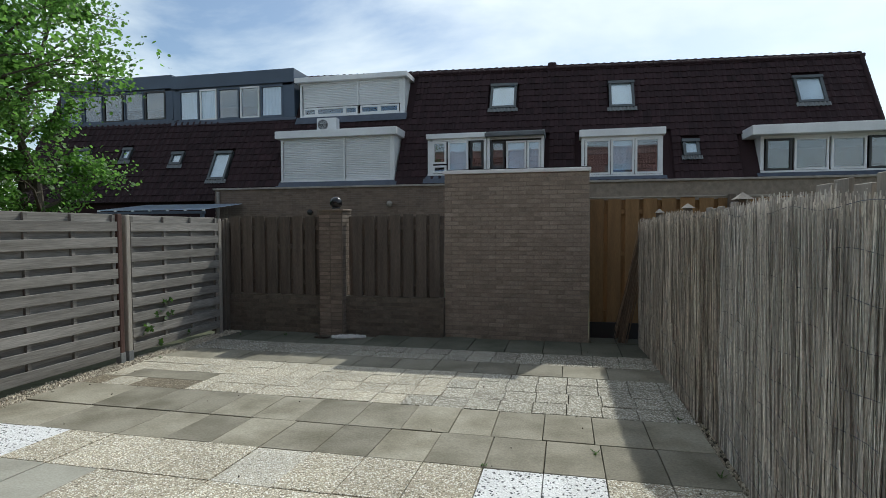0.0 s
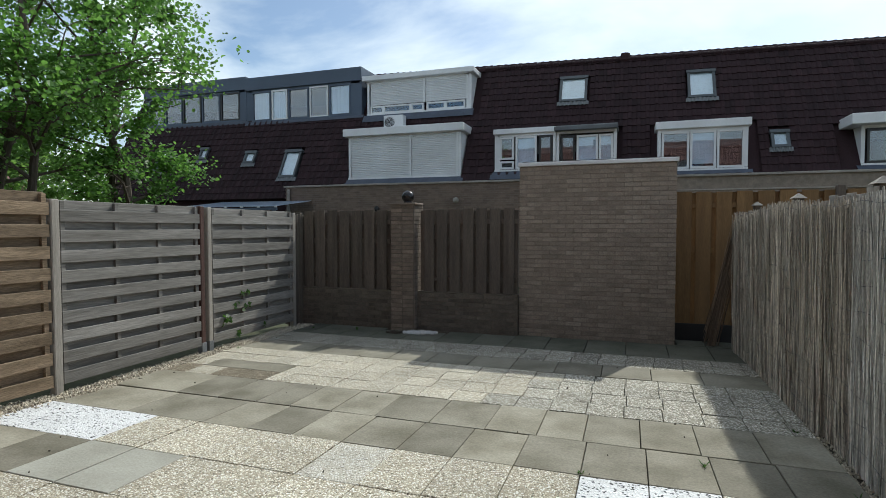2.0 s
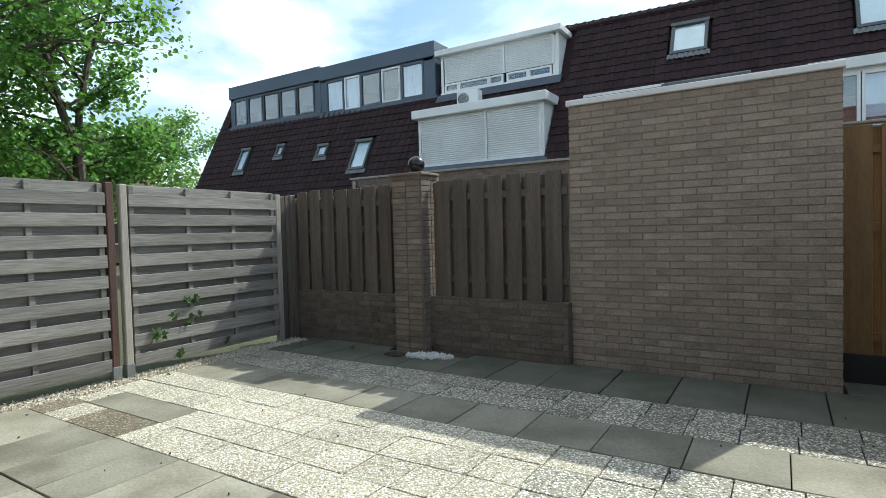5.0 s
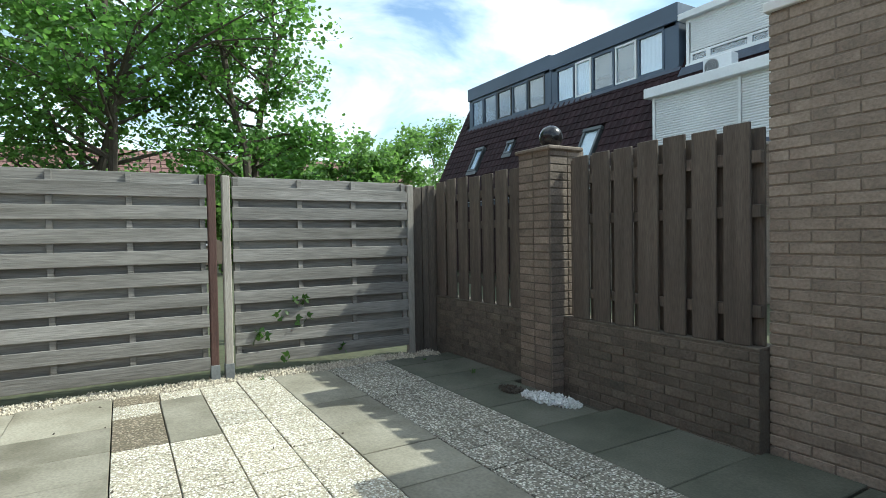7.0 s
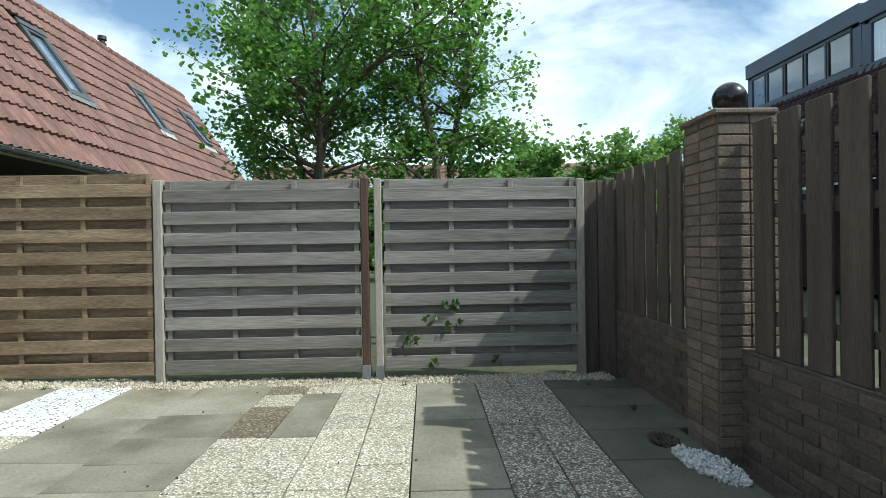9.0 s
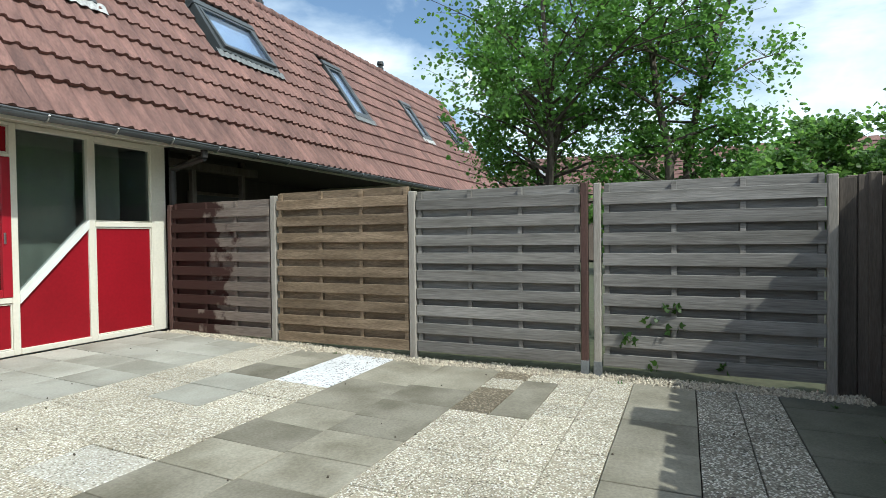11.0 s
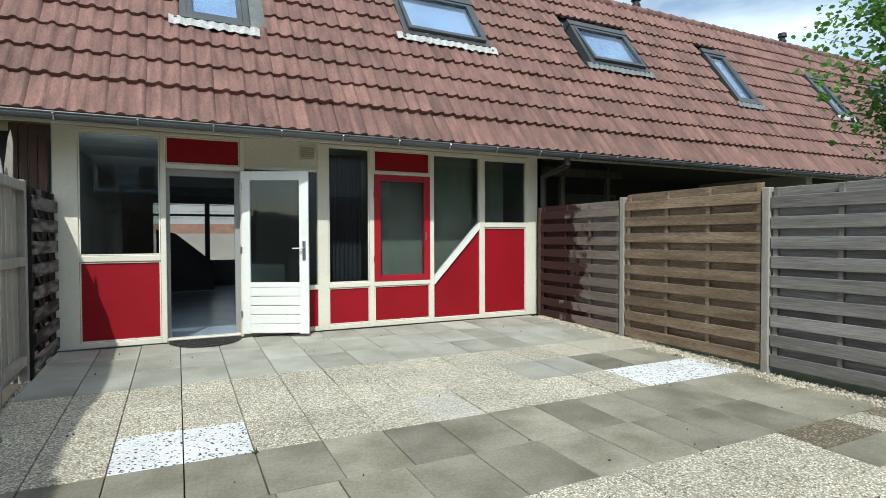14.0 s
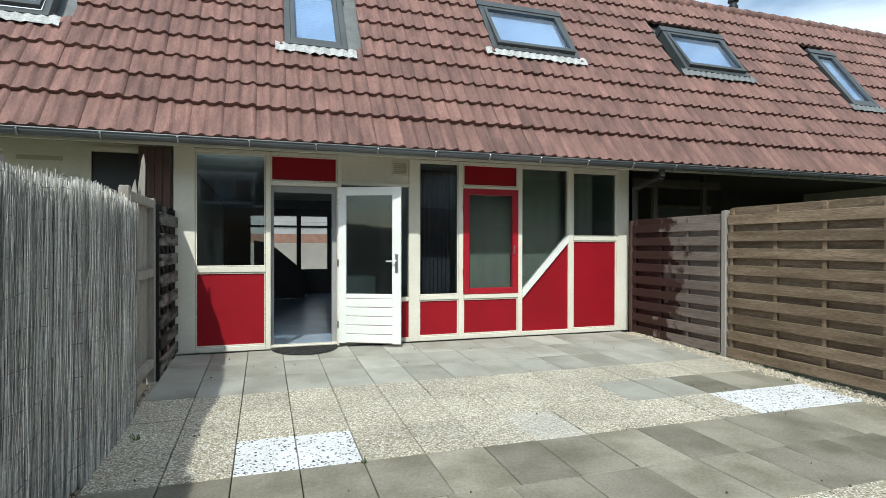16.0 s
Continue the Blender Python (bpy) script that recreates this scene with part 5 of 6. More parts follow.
grey_lights = [(-13.12, -12.32, 5.45, 6.52, "anth_curtain"), (-12.28, -11.62, 5.45, 6.52, "white_curtain"), (-11.58, -10.74, 5.45, 6.52, "anth"),
               (-10.70, -9.96, 5.45, 6.52, "white"), (-9.92, -9.08, 5.45, 6.52, "anth_curtain")]
dormer(-13.36, -8.66, 17.2, 5.40, 7.0, 0.43, M_ANTHRACITE, M_ANTHRACITE, "dark blue-grey box dormer with window band", grey_lights, M_ANTHRACITE, 0.02, 0.10)
grey_lights = [(-18.0, -17.24, 5.55, 6.58, "anth"), (-17.2, -16.36, 5.55, 6.58, "anth"), (-16.32, -15.46, 5.55, 6.58, "black"), (-15.42, -14.58, 5.55, 6.58, "anth"), (-14.54, -13.68, 5.55, 6.58, "black")]
dormer(-18.2, -13.38, 17.2, 5.50, 7.07, 0.44, M_ANTHRACITE, M_ANTHRACITE, "dark blue-grey box dormer with window band", grey_lights, M_ANTHRACITE, 0.02, 0.12)
# awning rail over one window
part("awning_box", boxes((-2.0, -0.30, 15.85, 16.02, 4.27, 4.38), c=0.01), M_GUTTER, opp)

# outdoor unit standing on the dormer roof
ac = thing("air_conditioner", "white outdoor air-conditioning unit on the dormer roof", "air conditioner", (-7.2, 16.5, 4.69))
part("casing", boxes((-7.50, -6.83, 16.45, 16.72, 4.72, 5.16), c=0.015), M_UPVC, ac)
bm = bmesh.new()
tube(bm, (-7.29, 16.45, 4.94), (-7.29, 16.43, 4.94), 0.17, 0.17, 24)
fan = part("fan_grille", bm, M_BLACK, ac)
bm2 = bmesh.new()
for i in range(4):
    r = 0.045 + 0.038 * i
    for k in range(20):
        a, b = k * math.pi / 10, (k + 1) * math.pi / 10
        tube(bm2, (-7.29 + r * math.cos(a), 16.425, 4.94 + r * math.sin(a)), (-7.29 + r * math.cos(b), 16.425, 4.94 + r * math.sin(b)), 0.005, 0.005, 4)
part("grille_rings", bm2, M_UPVC, fan)
for x in (-7.45, -6.9):
    part("foot", boxes((x, x + 0.06, 16.44, 16.73, 4.68, 4.72)), M_GUTTER, ac)

# flat-roofed brick ground floor along the opposite row
ext = thing("brick_extension", "flat-roofed brown brick ground-floor extension with pale trim", "extension", (-5.6, 15.5, 0))
part("core", boxes((-10.35, 8.2, 15.22, 15.9, -0.08, 2.83)), M_MORTAR, ext)
part("roof_trim", boxes((-10.40, 8.25, 15.16, 15.9, 2.83, 2.885), c=0.006), M_CAP, ext)
bm = bmesh.new()
for c in range(46):
    z = -0.02 + c * 0.0625
    x = -10.36 + (0.11 if c % 2 else 0)
    while x < -1.0 and z > 1.5:
        box(bm, x, x + 0.21, 15.205, 15.23, z, z + 0.0525)
        x += 0.22
part("bricks", bm, M_BRICK_FAR, ext, kind="stuff")
bm = bmesh.new()
tube(bm, (-10.2, 15.14, 2.77), (-10.2, 15.14, 0.0), 0.05, 0.05, 10)
part("downpipe", bm, M_CAP, ext)
for x, z, m, label in ((-4.63, 2.34, M_CAP, "small pale globe lamp on the brick extension"), (-7.1, 2.12, M_BLACK, "small dark globe lamp on the brick extension")):
    lamp = thing("wall_lamp", label, "lamp", (x, 15.1, z))
    bm = bmesh.new()
    ball(bm, (x, 15.08, z), 0.085, 14, 10)
    part("globe", bm, m, lamp)
    bm = bmesh.new()
    tube(bm, (x, 15.20, z), (x, 15.12, z), 0.04, 0.04, 10)
    part("base", bm, M_GUTTER, lamp)
# low canopy with pale sheets beside it
canopy = thing("garden_canopy", "low blue-white sheeted canopy beyond the fence", "canopy", (-11.1, 14.3, 0))
for k in range(6):
    bm = bmesh.new()
    box(bm, -12.8 + k * 0.57, -12.26 + k * 0.57, 0, 1.9, 0, 0.02, m=Matrix.Translation((0, 13.3, 2.16)) @ Matrix.Rotation(radians(7), 4, 'X'))
    part("sheet", bm, M_POLY, canopy)
for k in range(7):
    part("rafter", boxes((-12.83 + k * 0.57, -12.77 + k * 0.57, 13.28, 13.34, 2.13, 2.18)), M_UPVC, canopy)
for x in (-12.8, -9.5):
    part("post", boxes((x, x + 0.08, 13.32, 13.40, -0.09, 2.13)), M_ANTHRACITE, canopy)
part("beam", boxes((-12.85, -9.36, 13.30, 13.38, 2.06, 2.13)), M_ANTHRACITE, canopy)

# ---- far houses beyond the trees ----


def far_house(x, y, length, along_y, eave, ridge, label):
    h = thing("far_house", label, "house", (x, y, 0), group="far houses")
    d = 4.0
    bm = bmesh.new()
    prof = [(-d, 0), (-d, eave), (0, ridge), (d, eave), (d, 0)]
    if along_y:
        va = [bm.verts.new((x + p, y, z)) for p, z in prof]
        vb = [bm.verts.new((x + p, y + length, z)) for p, z in prof]
    else:
        va = [bm.verts.new((x, y + p, z)) for p, z in prof]
        vb = [bm.verts.new((x + length, y + p, z)) for p, z in prof]
    bm.faces.new(va)
    bm.faces.new(vb[::-1])
    for i in range(5):
        j = (i + 1) % 5
        bm.faces.new((va[i], va[j], vb[j], vb[i]))
    part("wall", bm, M_BRICK_FAR, h)
    bm = bmesh.new()
    n = 14
    up = Vector((d, 0, ridge - eave)) if along_y else Vector((0, d, ridge - eave))
    sl = math.hypot(d, ridge - eave)
    for i in range(n):
        f0, f1 = i / n - 0.02, (i + 1) / n
        k = 0
        while k * 0.5 < length:
            if along_y:
                o = lambda f, lift, yy: (x + d + 0.1 - f * d + lift * 0.7, yy, eave + f * (ridge - eave) + lift * 0.7)
                bm.faces.new([bm.verts.new(p) for p in (o(f0, 0.09, y + k * 0.5), o(f0, 0.09, y + k * 0.5 + 0.46), o(f1, 0.04, y + k * 0.5 + 0.46), o(f1, 0.04, y + k * 0.5))])
            k += 1
    part("roof", bm, M_ROOF_J, h, kind="stuff")
    if along_y:
        for k in range(int(length / 5)):
            yy = y + 2 + k * 5
            sk = part("skylight", boxes((x + d * 0.45, x + d * 0.45 + 0.1, yy, yy + 0.9, eave + (ridge - eave) * 0.42, eave + (ridge - eave) * 0.75), c=0.02), M_UPVC, h)
            w = part("window", boxes((x + d, x + d + 0.06, yy - 0.6, yy + 1.2, 1.0, 2.2)), M_UPVC, h)
            part("pane", boxes((x + d + 0.06, x + d + 0.07, yy - 0.52, yy + 1.12, 1.08, 2.12)), M_DARKFRAME, w)


far_house(-34, -4, 26, True, 2.6, 6.2, "far terraced house with red tiled roof")

# ---- trees ----


def leaf_cloud(blobs, count, size, seed):
    """Many small leaves scattered round twig ends: blobs are (centre, radius)."""
    rng = np.random.default_rng(seed)
    verts, faces = [], []
    wt = np.array([b[1] ** 2 for b in blobs])
    pick = rng.choice(len(blobs), size=count, p=wt / wt.sum())
    jit = np.clip(rng.normal(size=(count, 3)), -1.5, 1.5) * np.array((0.62, 0.62, 0.50))
    for i in range(count):
        c, r = blobs[pick[i]]
        p = Vector(np.array(c) + jit[i] * r)
        if noise.noise(p * 2.2) + 0.5 * noise.noise(p * 5.5) < -0.06:
            continue
        s = size * rng.uniform(0.55, 1.3)
        q = Euler((rng.uniform(-1.1, 1.1), rng.uniform(-1.1, 1.1), rng.uniform(0, 6.28))).to_matrix()
        n0 = len(verts)
        for x, y, z in ((0, 0, 0), (0.40, 0.26, 0.06), (0.38, 0.74, 0.05), (0, 1.0, -0.06), (-0.38, 0.74, 0.05), (-0.40, 0.26, 0.06)):
            verts.append(tuple(p + q @ Vector((x * s, (y - 0.5) * s, z * s))))
        faces.append((n0, n0 + 1, n0 + 2, n0 + 3))
        faces.append((n0, n0 + 3, n0 + 4, n0 + 5))
    return verts, faces


def limbs(bm, base, height, spread, rng, r0, blobs, low=0.28):
    """A tapering, bending stem with many side branches at all heights, and twigs that carry the leaves."""
    pts, p = [], Vector(base)
    d = Vector((rng.gauss(0, 0.09), rng.gauss(0, 0.09), 1)).normalized()
    steps = 9
    pts.append(p.copy())
    for i in range(steps):
        p = p + d * (height / steps)
        pts.append(p.copy())
        tube(bm, pts[-2], p, r0 * (1 - 0.85 * i / steps), r0 * (1 - 0.85 * (i + 1) / steps), 7)
        d = (d + Vector((rng.gauss(0, 0.11), rng.gauss(0, 0.11), 0.02))).normalized()
    for k in range(24):
        f = low + (1 - low) * rng.random()
        g = f * steps
        i = min(int(g), steps - 1)
        q = pts[i].lerp(pts[i + 1], g - i)
        rb = r0 * (1 - 0.85 * f) * 0.55
        a = rng.uniform(0, 6.28)
        rel = (f - low) / (1 - low)
        ln = spread * rng.uniform(0.55, 1.15) * (0.75 + 0.75 * rel if rel < 0.35 else 1.30 - 0.85 * rel)
        e = q + Vector((math.cos(a) * ln, math.sin(a) * ln, ln * rng.uniform(0.05, 0.75)))
        m = q.lerp(e, 0.5) + Vector((rng.gauss(0, 0.07), rng.gauss(0, 0.07), ln * 0.08))
        tube(bm, q, m, rb, rb * 0.6, 5)
        tube(bm, m, e, rb * 0.6, rb * 0.15, 5)
        for t in range(8):
            h = rng.uniform(0.3, 1.0)
            o = q.lerp(m, h * 2) if h < 0.5 else m.lerp(e, h * 2 - 1)
            t2 = o + Vector((rng.gauss(0, 0.3), rng.gauss(0, 0.3), rng.gauss(0.08, 0.2))) * ln * 0.55
            tube(bm, o, t2, rb * 0.25, rb * 0.08, 4)
            blobs.append((tuple(t2), spread * rng.uniform(0.09, 0.22)))
            blobs.append((tuple(o.lerp(t2, 0.5)), spread * rng.uniform(0.08, 0.15)))


def tree(x, y, stems, height, spread, leaves, size, seed, material, label, group="", low=0.28):
    rng = random.Random(seed)
    t = thing("tree", label, "tree", (x, y, -0.09), group=group)
    bm = bmesh.new()
    blobs = []
    for k in range(stems):
        limbs(bm, (x + rng.uniform(-0.3, 0.3) * (stems > 1), y + rng.uniform(-0.3, 0.3) * (stems > 1), -0.1), height * rng.uniform(0.85, 1.05), spread, rng, 0.07 if stems > 1 else 0.13, blobs, low)
    part("trunk", bm, M_BARK, t)
    v, f = leaf_cloud(blobs, leaves, size, seed)
    me = bpy.data.meshes.new("crown")
    me.from_pydata(v, [], f)
    me.materials.append(material)
    ob = new("crown", me)
    ob.parent, ob.location = t, -t.location
    return t


tree(-6.9, 5.0, 2, 7.0, 1.75, 31000, 0.058, 3, M_LEAF, "multi-stemmed leafy green tree behind the screen", "garden trees", 0.31)
tree(-7.2, 6.35, 2, 7.2, 1.6, 33000, 0.058, 5, M_LEAF, "multi-stemmed leafy green tree behind the screen", "garden trees", 0.24)
tree(-8.2, 4.6, 2, 5.6, 1.45, 13000, 0.058, 11, M_LEAF, "leafy green tree behind the screen", "garden trees", 0.31)
for i, (x, y, h, sp) in enumerate(((-25, 11.6, 5.6, 2.2), (-25, 15.6, 6.3, 2.4), (-32, 13.5, 6.6, 2.8), (-22, 8.4, 3.8, 2.0), (-30, 20.5, 8.0, 3.0), (-40, 27, 10.0, 3.8), (-21, 5.0, 3.4, 1.8))):
    tree(x, y, 1, h, sp * 1.15, 12000, 0.20, 20 + i, M_LEAF_FAR, "distant leafy green tree", "far trees", 0.12)

# ivy sprigs through the screen
for i, (y, z) in enumerate(((6.46, 0.66), (6.27, 0.52), (6.50, 0.47), (6.10, 0.36), (6.33, 0.12), (6.85, 0.14), (6.05, 0.33))):
    rng = random.Random(50 + i)
    iv = thing("ivy_sprig", "small green ivy sprig growing through the screen", "ivy", (FX + 0.03, y, z), group="ivy sprigs")
    bm = bmesh.new()
    tube(bm, (FX, y, z - 0.05), (FX + 0.05, y + 0.02, z + 0.01), 0.003, 0.002, 5)
    part("stem", bm, M_IVY, iv)
    for k in range(9 if i in (0, 3) else 4):
        bm = bmesh.new()
        m = Matrix.Translation((FX + rng.uniform(0.03, 0.08), y + rng.uniform(-0.07, 0.07), z + rng.uniform(-0.04, 0.05))) @ Euler((rng.uniform(-1, 1), rng.uniform(0.4, 1.3), rng.uniform(-3, 3))).to_matrix().to_4x4()
        s = rng.uniform(0.03, 0.05)
        vs = [bm.verts.new(m @ Vector((a * s, b * s, 0.1 * s * abs(a)))) for a, b in ((0, -0.6), (0.5, -0.45), (0.75, 0.05), (0.3, 0.2), (0, 0.9), (-0.3, 0.2), (-0.75, 0.05), (-0.5, -0.45))]
        bm.faces.new(vs)
        part("leaf", bm, M_IVY, iv)

# ---- pebbles along the screens and by the pillar ----


def pebble_bed(name, count, where, size, material, label, seed):
    rng = random.Random(seed)
    base = [(1, 0, 0), (-1, 0, 0), (0, 1, 0), (0, -1, 0), (0, 0, 1), (0, 0, -1)]
    tri = [(0, 2, 4), (2, 1, 4), (1, 3, 4), (3, 0, 4), (2, 0, 5), (1, 2, 5), (3, 1, 5), (0, 3, 5)]
    verts, faces = [], []
    for _ in range(count):
        x, y, z = where(rng)
        s = size * rng.uniform(0.6, 1.4)
        q = Euler((rng.uniform(0, 6), rng.uniform(0, 6), rng.uniform(0, 6))).to_matrix()
        n0 = len(verts)
        for b in base:
            p = q @ Vector((b[0] * s * 1.2, b[1] * s * 0.9, b[2] * s * 0.7))
            verts.append((x + p.x, y + p.y, z + p.z))
        faces += [(n0 + a, n0 + b, n0 + c) for a, b, c in tri]
    me = bpy.data.meshes.new(name)
    me.from_pydata(verts, [], faces)
    me.materials.append(material)
    return tagged(new(name, me), label, "pebbles", kind="stuff")


def along_left(rng):
    y = rng.uniform(0.25, 7.9)
    x = -4.90 + rng.uniform(-0.15, 0.12) + 0.02 * math.sin(y * 5) + (0.08 * rng.random() if rng.random() < 0.12 else 0)
    return x, y, ground_z(y) - 0.028 + rng.uniform(0, 0.034)


def along_right(rng):
    y = rng.uniform(1.2, 8.3)
    x = reed_line(y) - rng.uniform(-0.02, 0.11)
    return x, y, ground_z(y) - 0.035 + rng.uniform(0, 0.02)


pebble_bed("pebble_strip", 11500, along_left, 0.0145, M_PEBBLE, "cream pebbles along the wooden screens", 1)
pebble_bed("pebble_strip", 3200, along_right, 0.011, M_PEBBLE, "grey-brown pebbles along the reed screen", 2)


def by_pillar(rng):
    a, r = rng.uniform(0, 6.28), rng.random() ** 0.5
    return -2.87 + 0.25 * r * math.cos(a), 7.73 + 0.11 * r * math.sin(a) + 0.05 * r * math.cos(a), rng.uniform(0.0, 0.03)


pebble_bed("pebble_heap", 700, by_pillar, 0.012, M_PEBBLE_WHITE, "small heap of white pebbles by the pillar", 3)


def dead_leaves(rng):
    a, r = rng.uniform(0, 6.28), rng.random() ** 0.5
    return -3.26 + 0.12 * r * math.cos(a), 7.66 + 0.08 * r * math.sin(a), rng.uniform(0.0, 0.02)


pebble_bed("leaf_litter", 160, dead_leaves, 0.012, M_BARK, "dry brown leaf litter by the pillar", 4)

# weeds in the joints, dry leaf crumbs
for i, (x, y, sc) in enumerate(((0.50, 4.12, 1.0), (1.24, 5.0, 0.8), (1.28, 3.9, 1.2), (-0.25, 3.74, 0.7), (-4.72, 6.05, 0.9), (-4.6, 7.6, 1.1), (-3.9, 7.72, 1.0), (-4.75, 3.0, 0.8), (1.22, 2.9, 1.0))):
    rng = random.Random(90 + i)
    bm = bmesh.new()
    for k in range(14):
        a, ln = rng.uniform(0, 6.28), rng.uniform(0.02, 0.05) * sc
        z = ground_z(y) - 0.005
        p = Vector((x + rng.uniform(-0.012, 0.012), y + rng.uniform(-0.012, 0.012), z))
        e = p + Vector((math.cos(a) * ln, math.sin(a) * ln, ln * rng.uniform(0.4, 1.1)))
        side = Vector((-math.sin(a), math.cos(a), 0)) * 0.004
        m = p.lerp(e, 0.55) + Vector((0, 0, 0.006))
        bm.faces.new([bm.verts.new(v) for v in (p - side * 0.5, p + side * 0.5, m + side, e, m - side)])
    tagged(new("weed_tuft", finish("weed_tuft", bm, M_IVY)), "small green weed tuft in the paving joint", "weed", group="weeds")


def crumbs(rng):
    y = rng.uniform(0.3, 7.6)
    return rng.uniform(-4.6, 1.2), y, ground_z(y) + 0.005


pebble_bed("leaf_crumbs", 80, crumbs, 0.008, M_BARK, "dry leaf crumbs scattered over the paving", 6)

# ---- paving, slab by slab ----
paving = thing("pavement", "garden paving of grey slabs and pebble tiles", "paving", (-2, 4, 0), kind="structure")
mesh_of = {}


def slab(x0, x1, y0, y1, material, tag):
    w, d = round(x1 - x0, 4), round(y1 - y0, 4)
    key = (w, d, tag)
    if key not in mesh_of:
        tight = tag not in ("damp", "grey_s")
        g = 0.007 if tight else 0.009
        mesh_of[key] = slab_mesh("paving_slab", w - g, d - g, 0.04, 0.003 if tight else 0.005, material)
    yc = (y0 + y1) / 2
    tilt = 0.0 if yc > 4.2 else -math.atan(0.115 / 4.2)
    piece("paving_slab", mesh_of[key], paving, ((x0 + x1) / 2, yc, ground_z(yc) + random.uniform(-0.003, 0.003)),
          (tilt + random.gauss(0, 0.003), random.gauss(0, 0.003), random.gauss(0, 0.002)))


LEFT, RIGHT = -4.82, 1.36
NARROW = [LEFT, -4.46, -4.05, -3.62, -3.20, -2.77, -2.35, -1.93, -1.50, -1.09, -0.67, -0.25, 0.152, 0.55, 0.95, RIGHT]
WIDE = [LEFT, -3.98, -3.18, -2.76, -2.35, -1.93, -1.50, -1.09, -0.67, -0.25, 0.152, 0.55, 0.95, RIGHT]
SECOND = [LEFT, -4.03, -3.55, -3.13, -2.78, -2.37, -1.96, -1.48, -1.02, -0.62, -0.28, 0.12, 0.51, 0.93, RIGHT]
THIRD = [LEFT, -3.78, -3.22, -2.69, -2.20, -1.71, -1.21, -0.73, -0.24, 0.26, 0.75, RIGHT]


def spans(joints):
    return list(zip(joints, joints[1:]))


def evenly(pitch, phase=0.0):
    """Joints at one pitch, closed by the two edges."""
    k = math.ceil((LEFT - phase) / pitch + 0.35)
    out = [LEFT]
    while phase + k * pitch < RIGHT - 0.3 * pitch:
        out.append(phase + k * pitch)
        k += 1
    return spans(out + [RIGHT])


# pale slabs along the house front
for r, (y0, y1) in enumerate(((0.13, 0.73), (0.73, 1.34), (1.34, 1.95))):
    for x0, x1 in spans(NARROW):
        slab(x0, x1, y0, y1, M_SLAB_PALE, "pale")
# pebble tiles with a grey patch and white ones
for r, (y0, y1) in enumerate(((1.95, 2.54), (2.54, 3.12), (3.12, 3.71))):
    for x0, x1 in spans(NARROW):
        if r == 2 and (-0.3 < x0 < 0.5 or x0 < -4.0):
            slab(x0, x1, y0, y1, M_GRAVEL_WHITE, "white")
        elif r == 2 and -2.0 < x0 < -1.6:
            slab(x0, x1, y0, y1, M_GRAVEL_CHALK, "chalk")
        elif r == 1 and x0 < -3.1:
            slab(x0, x1, y0, y1, M_SLAB_PALE if x0 > -3.7 else M_SLAB, "pale" if x0 > -3.7 else "grey")
        else:
            slab(x0, x1, y0, y1, M_GRAVEL, "beige")
# two rows of grey slabs
for x0, x1 in spans(WIDE):
    slab(x0, x1, 3.71, 4.31, M_SLAB, "grey")
for x0, x1 in spans(SECOND):
    slab(x0, x1, 4.31, 4.92, M_SLAB, "grey")
# small pebble tiles, with the mended corner of brown and grey ones by the screens
for x0, x1, y0, y1, m, tag in ((LEFT, -4.54, 4.92, 5.24, M_GRAVEL_BROWN, "brown"), (LEFT, -4.54, 5.24, 5.54, M_GRAVEL, "beige_s"), (-4.54, -4.20, 4.92, 5.23, M_GRAVEL, "beige_s"),
                               (-4.20, -3.86, 4.92, 5.23, M_GRAVEL_BROWN, "brown"), (-3.86, -3.51, 4.92, 5.23, M_GRAVEL_BROWN, "brown"), (-4.54, -3.51, 5.23, 5.54, M_SLAB, "grey_s")):
    slab(x0, x1, y0, y1, m, tag)
for r in range(2):
    for x0, x1 in evenly(0.304, 0.018 * r):
        if x1 > -3.35:
            y0 = 4.92 + r * 0.31
            spot = r == 0 and -0.25 < x0 < 0.0
            m = M_GRAVEL_BROWN if spot else M_GRAVEL if x0 < -1.4 + 0.5 * r else M_GRAVEL_LIGHT
            slab(max(x0, -3.51), x1, y0, y0 + 0.31, m, "brown" if spot else "beige_s" if m is M_GRAVEL else "light")
for r in range(2):
    for x0, x1 in evenly(0.304, 0.012 * r):
        m = M_GRAVEL if x0 < -1.2 + 0.4 * r else M_GRAVEL_LIGHT
        slab(x0, x1, 5.54 + r * 0.306, 5.846 + r * 0.306, m, "beige_s" if m is M_GRAVEL else "light")
for x0, x1 in spans(THIRD):
    slab(x0, x1, 6.152, 6.655, M_SLAB, "grey")
for r in range(2):
    for x0, x1 in evenly(0.304, 0.02 * r):
        slab(x0, x1, 6.655 + r * 0.30, 6.955 + r * 0.30, M_GRAVEL_GREY, "greyp")
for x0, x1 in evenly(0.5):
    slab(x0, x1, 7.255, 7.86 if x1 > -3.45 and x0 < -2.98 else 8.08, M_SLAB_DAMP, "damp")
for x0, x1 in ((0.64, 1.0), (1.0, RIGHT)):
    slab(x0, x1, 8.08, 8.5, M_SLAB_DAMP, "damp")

# ---- bricks of shed, low wall and pillar ----


def brick_mesh(name, l, d, h, material):
    bm = bmesh.new()
    box(bm, 0, l, 0, d, 0, h)
    es = [e for e in bm.edges if all(v.co.y < 1e-5 for v in e.verts)]
    bmesh.ops.bevel(bm, geom=es, offset=0.0025, segments=1, affect='EDGES')
    return finish(name, bm, material)


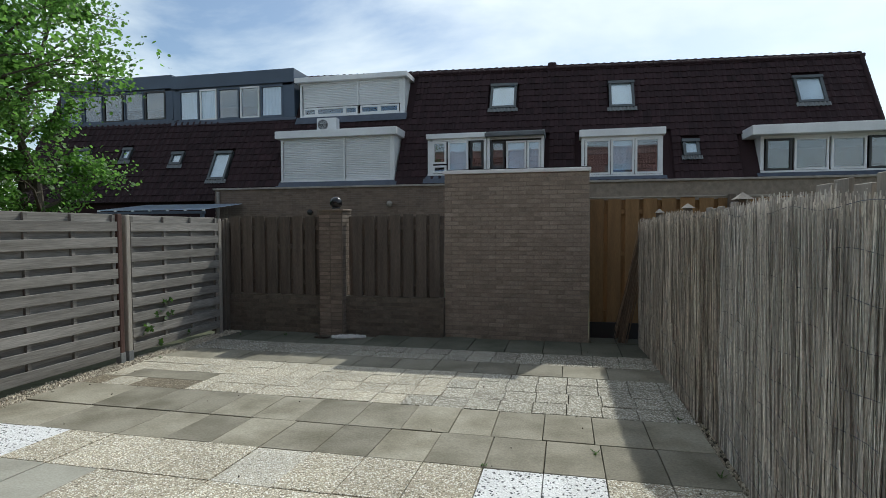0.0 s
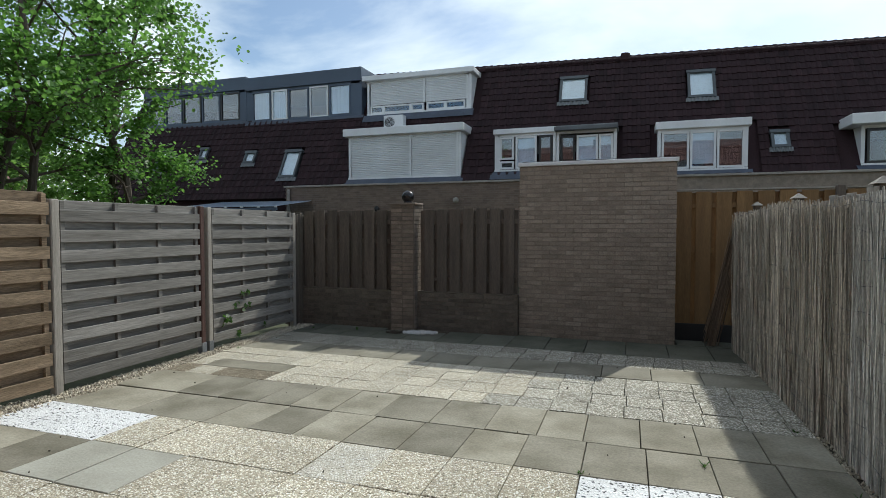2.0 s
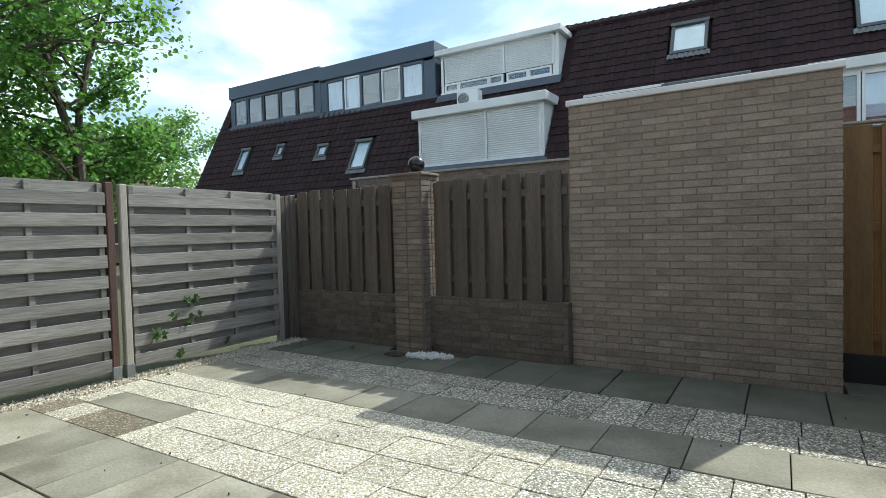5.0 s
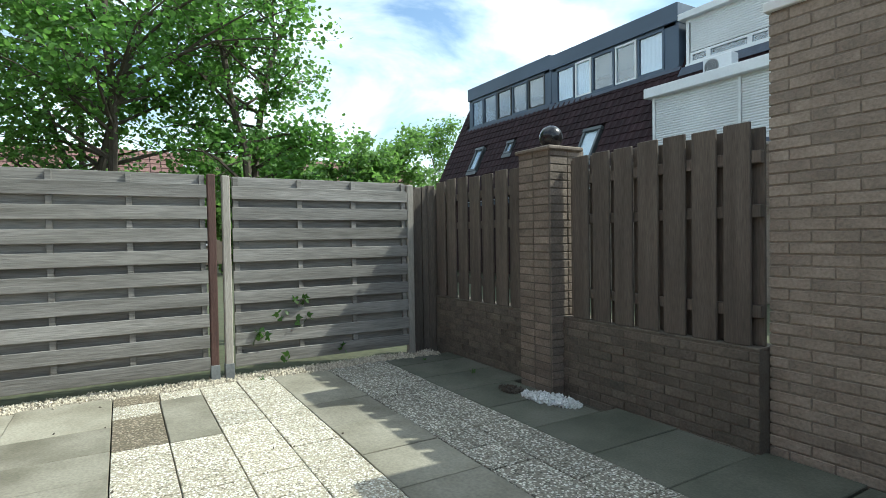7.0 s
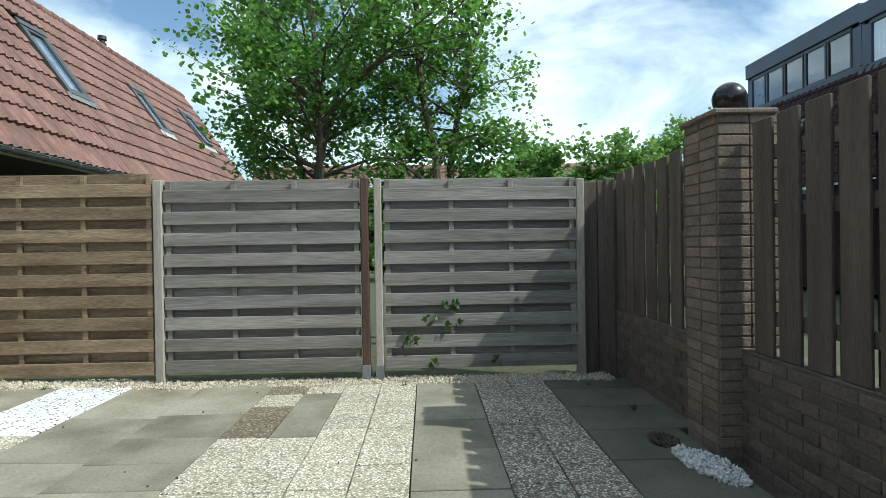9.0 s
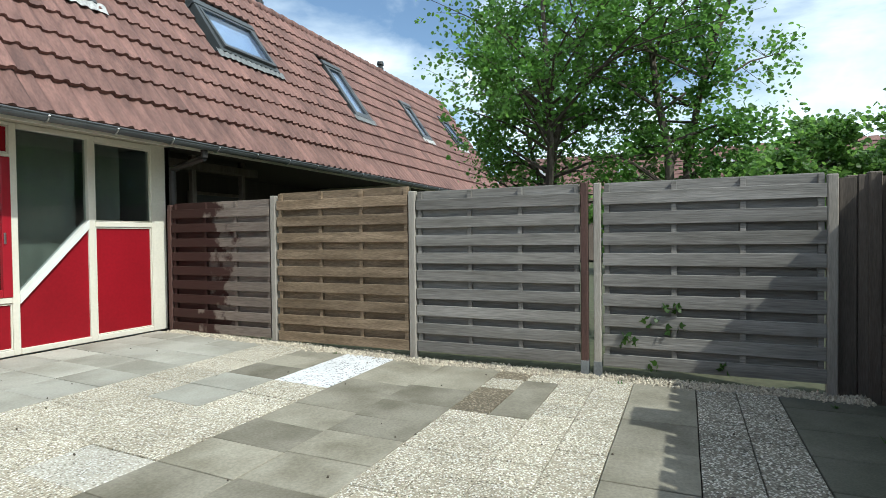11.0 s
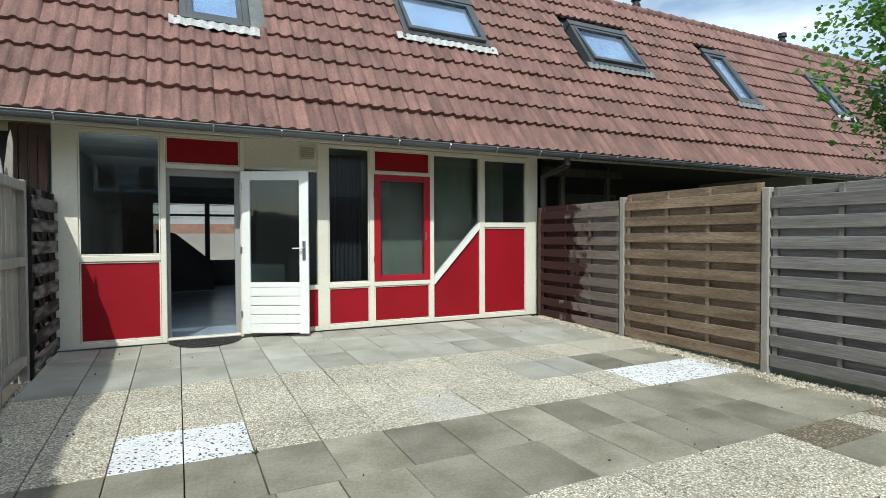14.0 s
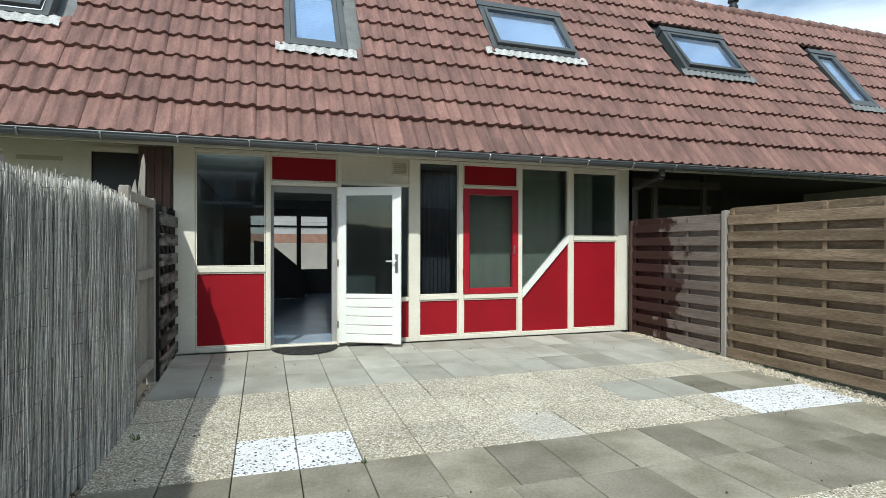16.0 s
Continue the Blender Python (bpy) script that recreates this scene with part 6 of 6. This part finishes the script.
COURSE, BH, BL = 0.0625, 0.0530, 0.212
full, half = brick_mesh("brick", BL, 0.03, BH, M_BRICK), brick_mesh("brick", 0.10, 0.03, BH, M_BRICK)
joined = bmesh.new()
count = 0
for c in range(39):
    z = 0.0 + c * COURSE - 0.01
    x = SX0 + (0.0 if c % 2 else -0.11)
    while x < SX1 - 0.03:
        x0, x1 = max(x, SX0), min(x + BL, SX1)
        proud = random.uniform(-0.002, 0.002)
        if x1 - x0 > BL - 0.01 and c < 33:
            count += 1
            piece("brick", full, shed, (x0, SY + proud, z))
        elif x1 - x0 > 0.04:
            box(joined, x0, x1, SY + proud, SY + 0.03, z, z + BH, c=0.003)
        x += BL + 0.0085
for c in range(39):
    z = c * COURSE - 0.01
    y = SY + (0.0 if c % 2 else -0.11)
    while y < SY + 2.5:
        for xa, xb in ((SX0, SX0 + 0.03), (SX1 - 0.03, SX1)):
            if z > 1.7 or xa > 0:
                box(joined, xa, xb, max(y, SY + 0.035), y + BL, z, z + BH)
        y += BL + 0.0085
part("bricks", joined, M_BRICK_JOINED, shed, kind="stuff")
lfull = brick_mesh("brick", BL, 0.03, BH, M_BRICK_LOW)
for c in range(10):
    z = c * COURSE - 0.05
    x = -5.28 + (0.0 if c % 2 else -0.11)
    while x < -1.70:
        piece("brick", lfull, low_wall, (x, WY + random.uniform(-0.003, 0.003), z))
        x += BL + 0.0085
    piece("brick", brick_mesh("brick", -1.482 - x, 0.03, BH, M_BRICK_LOW), low_wall, (x, WY, z))
pfull = brick_mesh("brick", 0.175, 0.03, BH, M_BRICK_PILLAR)
for c in range(31):
    z = c * COURSE - 0.02
    for k in range(2):
        piece("brick", pfull, pillar, (-3.40 + k * 0.1855, 7.875 + random.uniform(-0.002, 0.002), z))
        piece("brick", pfull, pillar, (-3.02 + random.uniform(-0.002, 0.002), 7.882 + k * 0.183, z), (0, 0, math.pi / 2))
        if c > 8:
            piece("brick", pfull, pillar, (-3.40 + random.uniform(-0.002, 0.002), 8.07 + k * 0.183, z), (0, 0, -math.pi / 2))
# nearest roof tiles, one by one
for p, turn in roof_pieces:
    piece("roof_tile", near_tile, roof, p, (ROT_TILE @ Matrix.Rotation(turn, 4, 'Z')).to_euler())
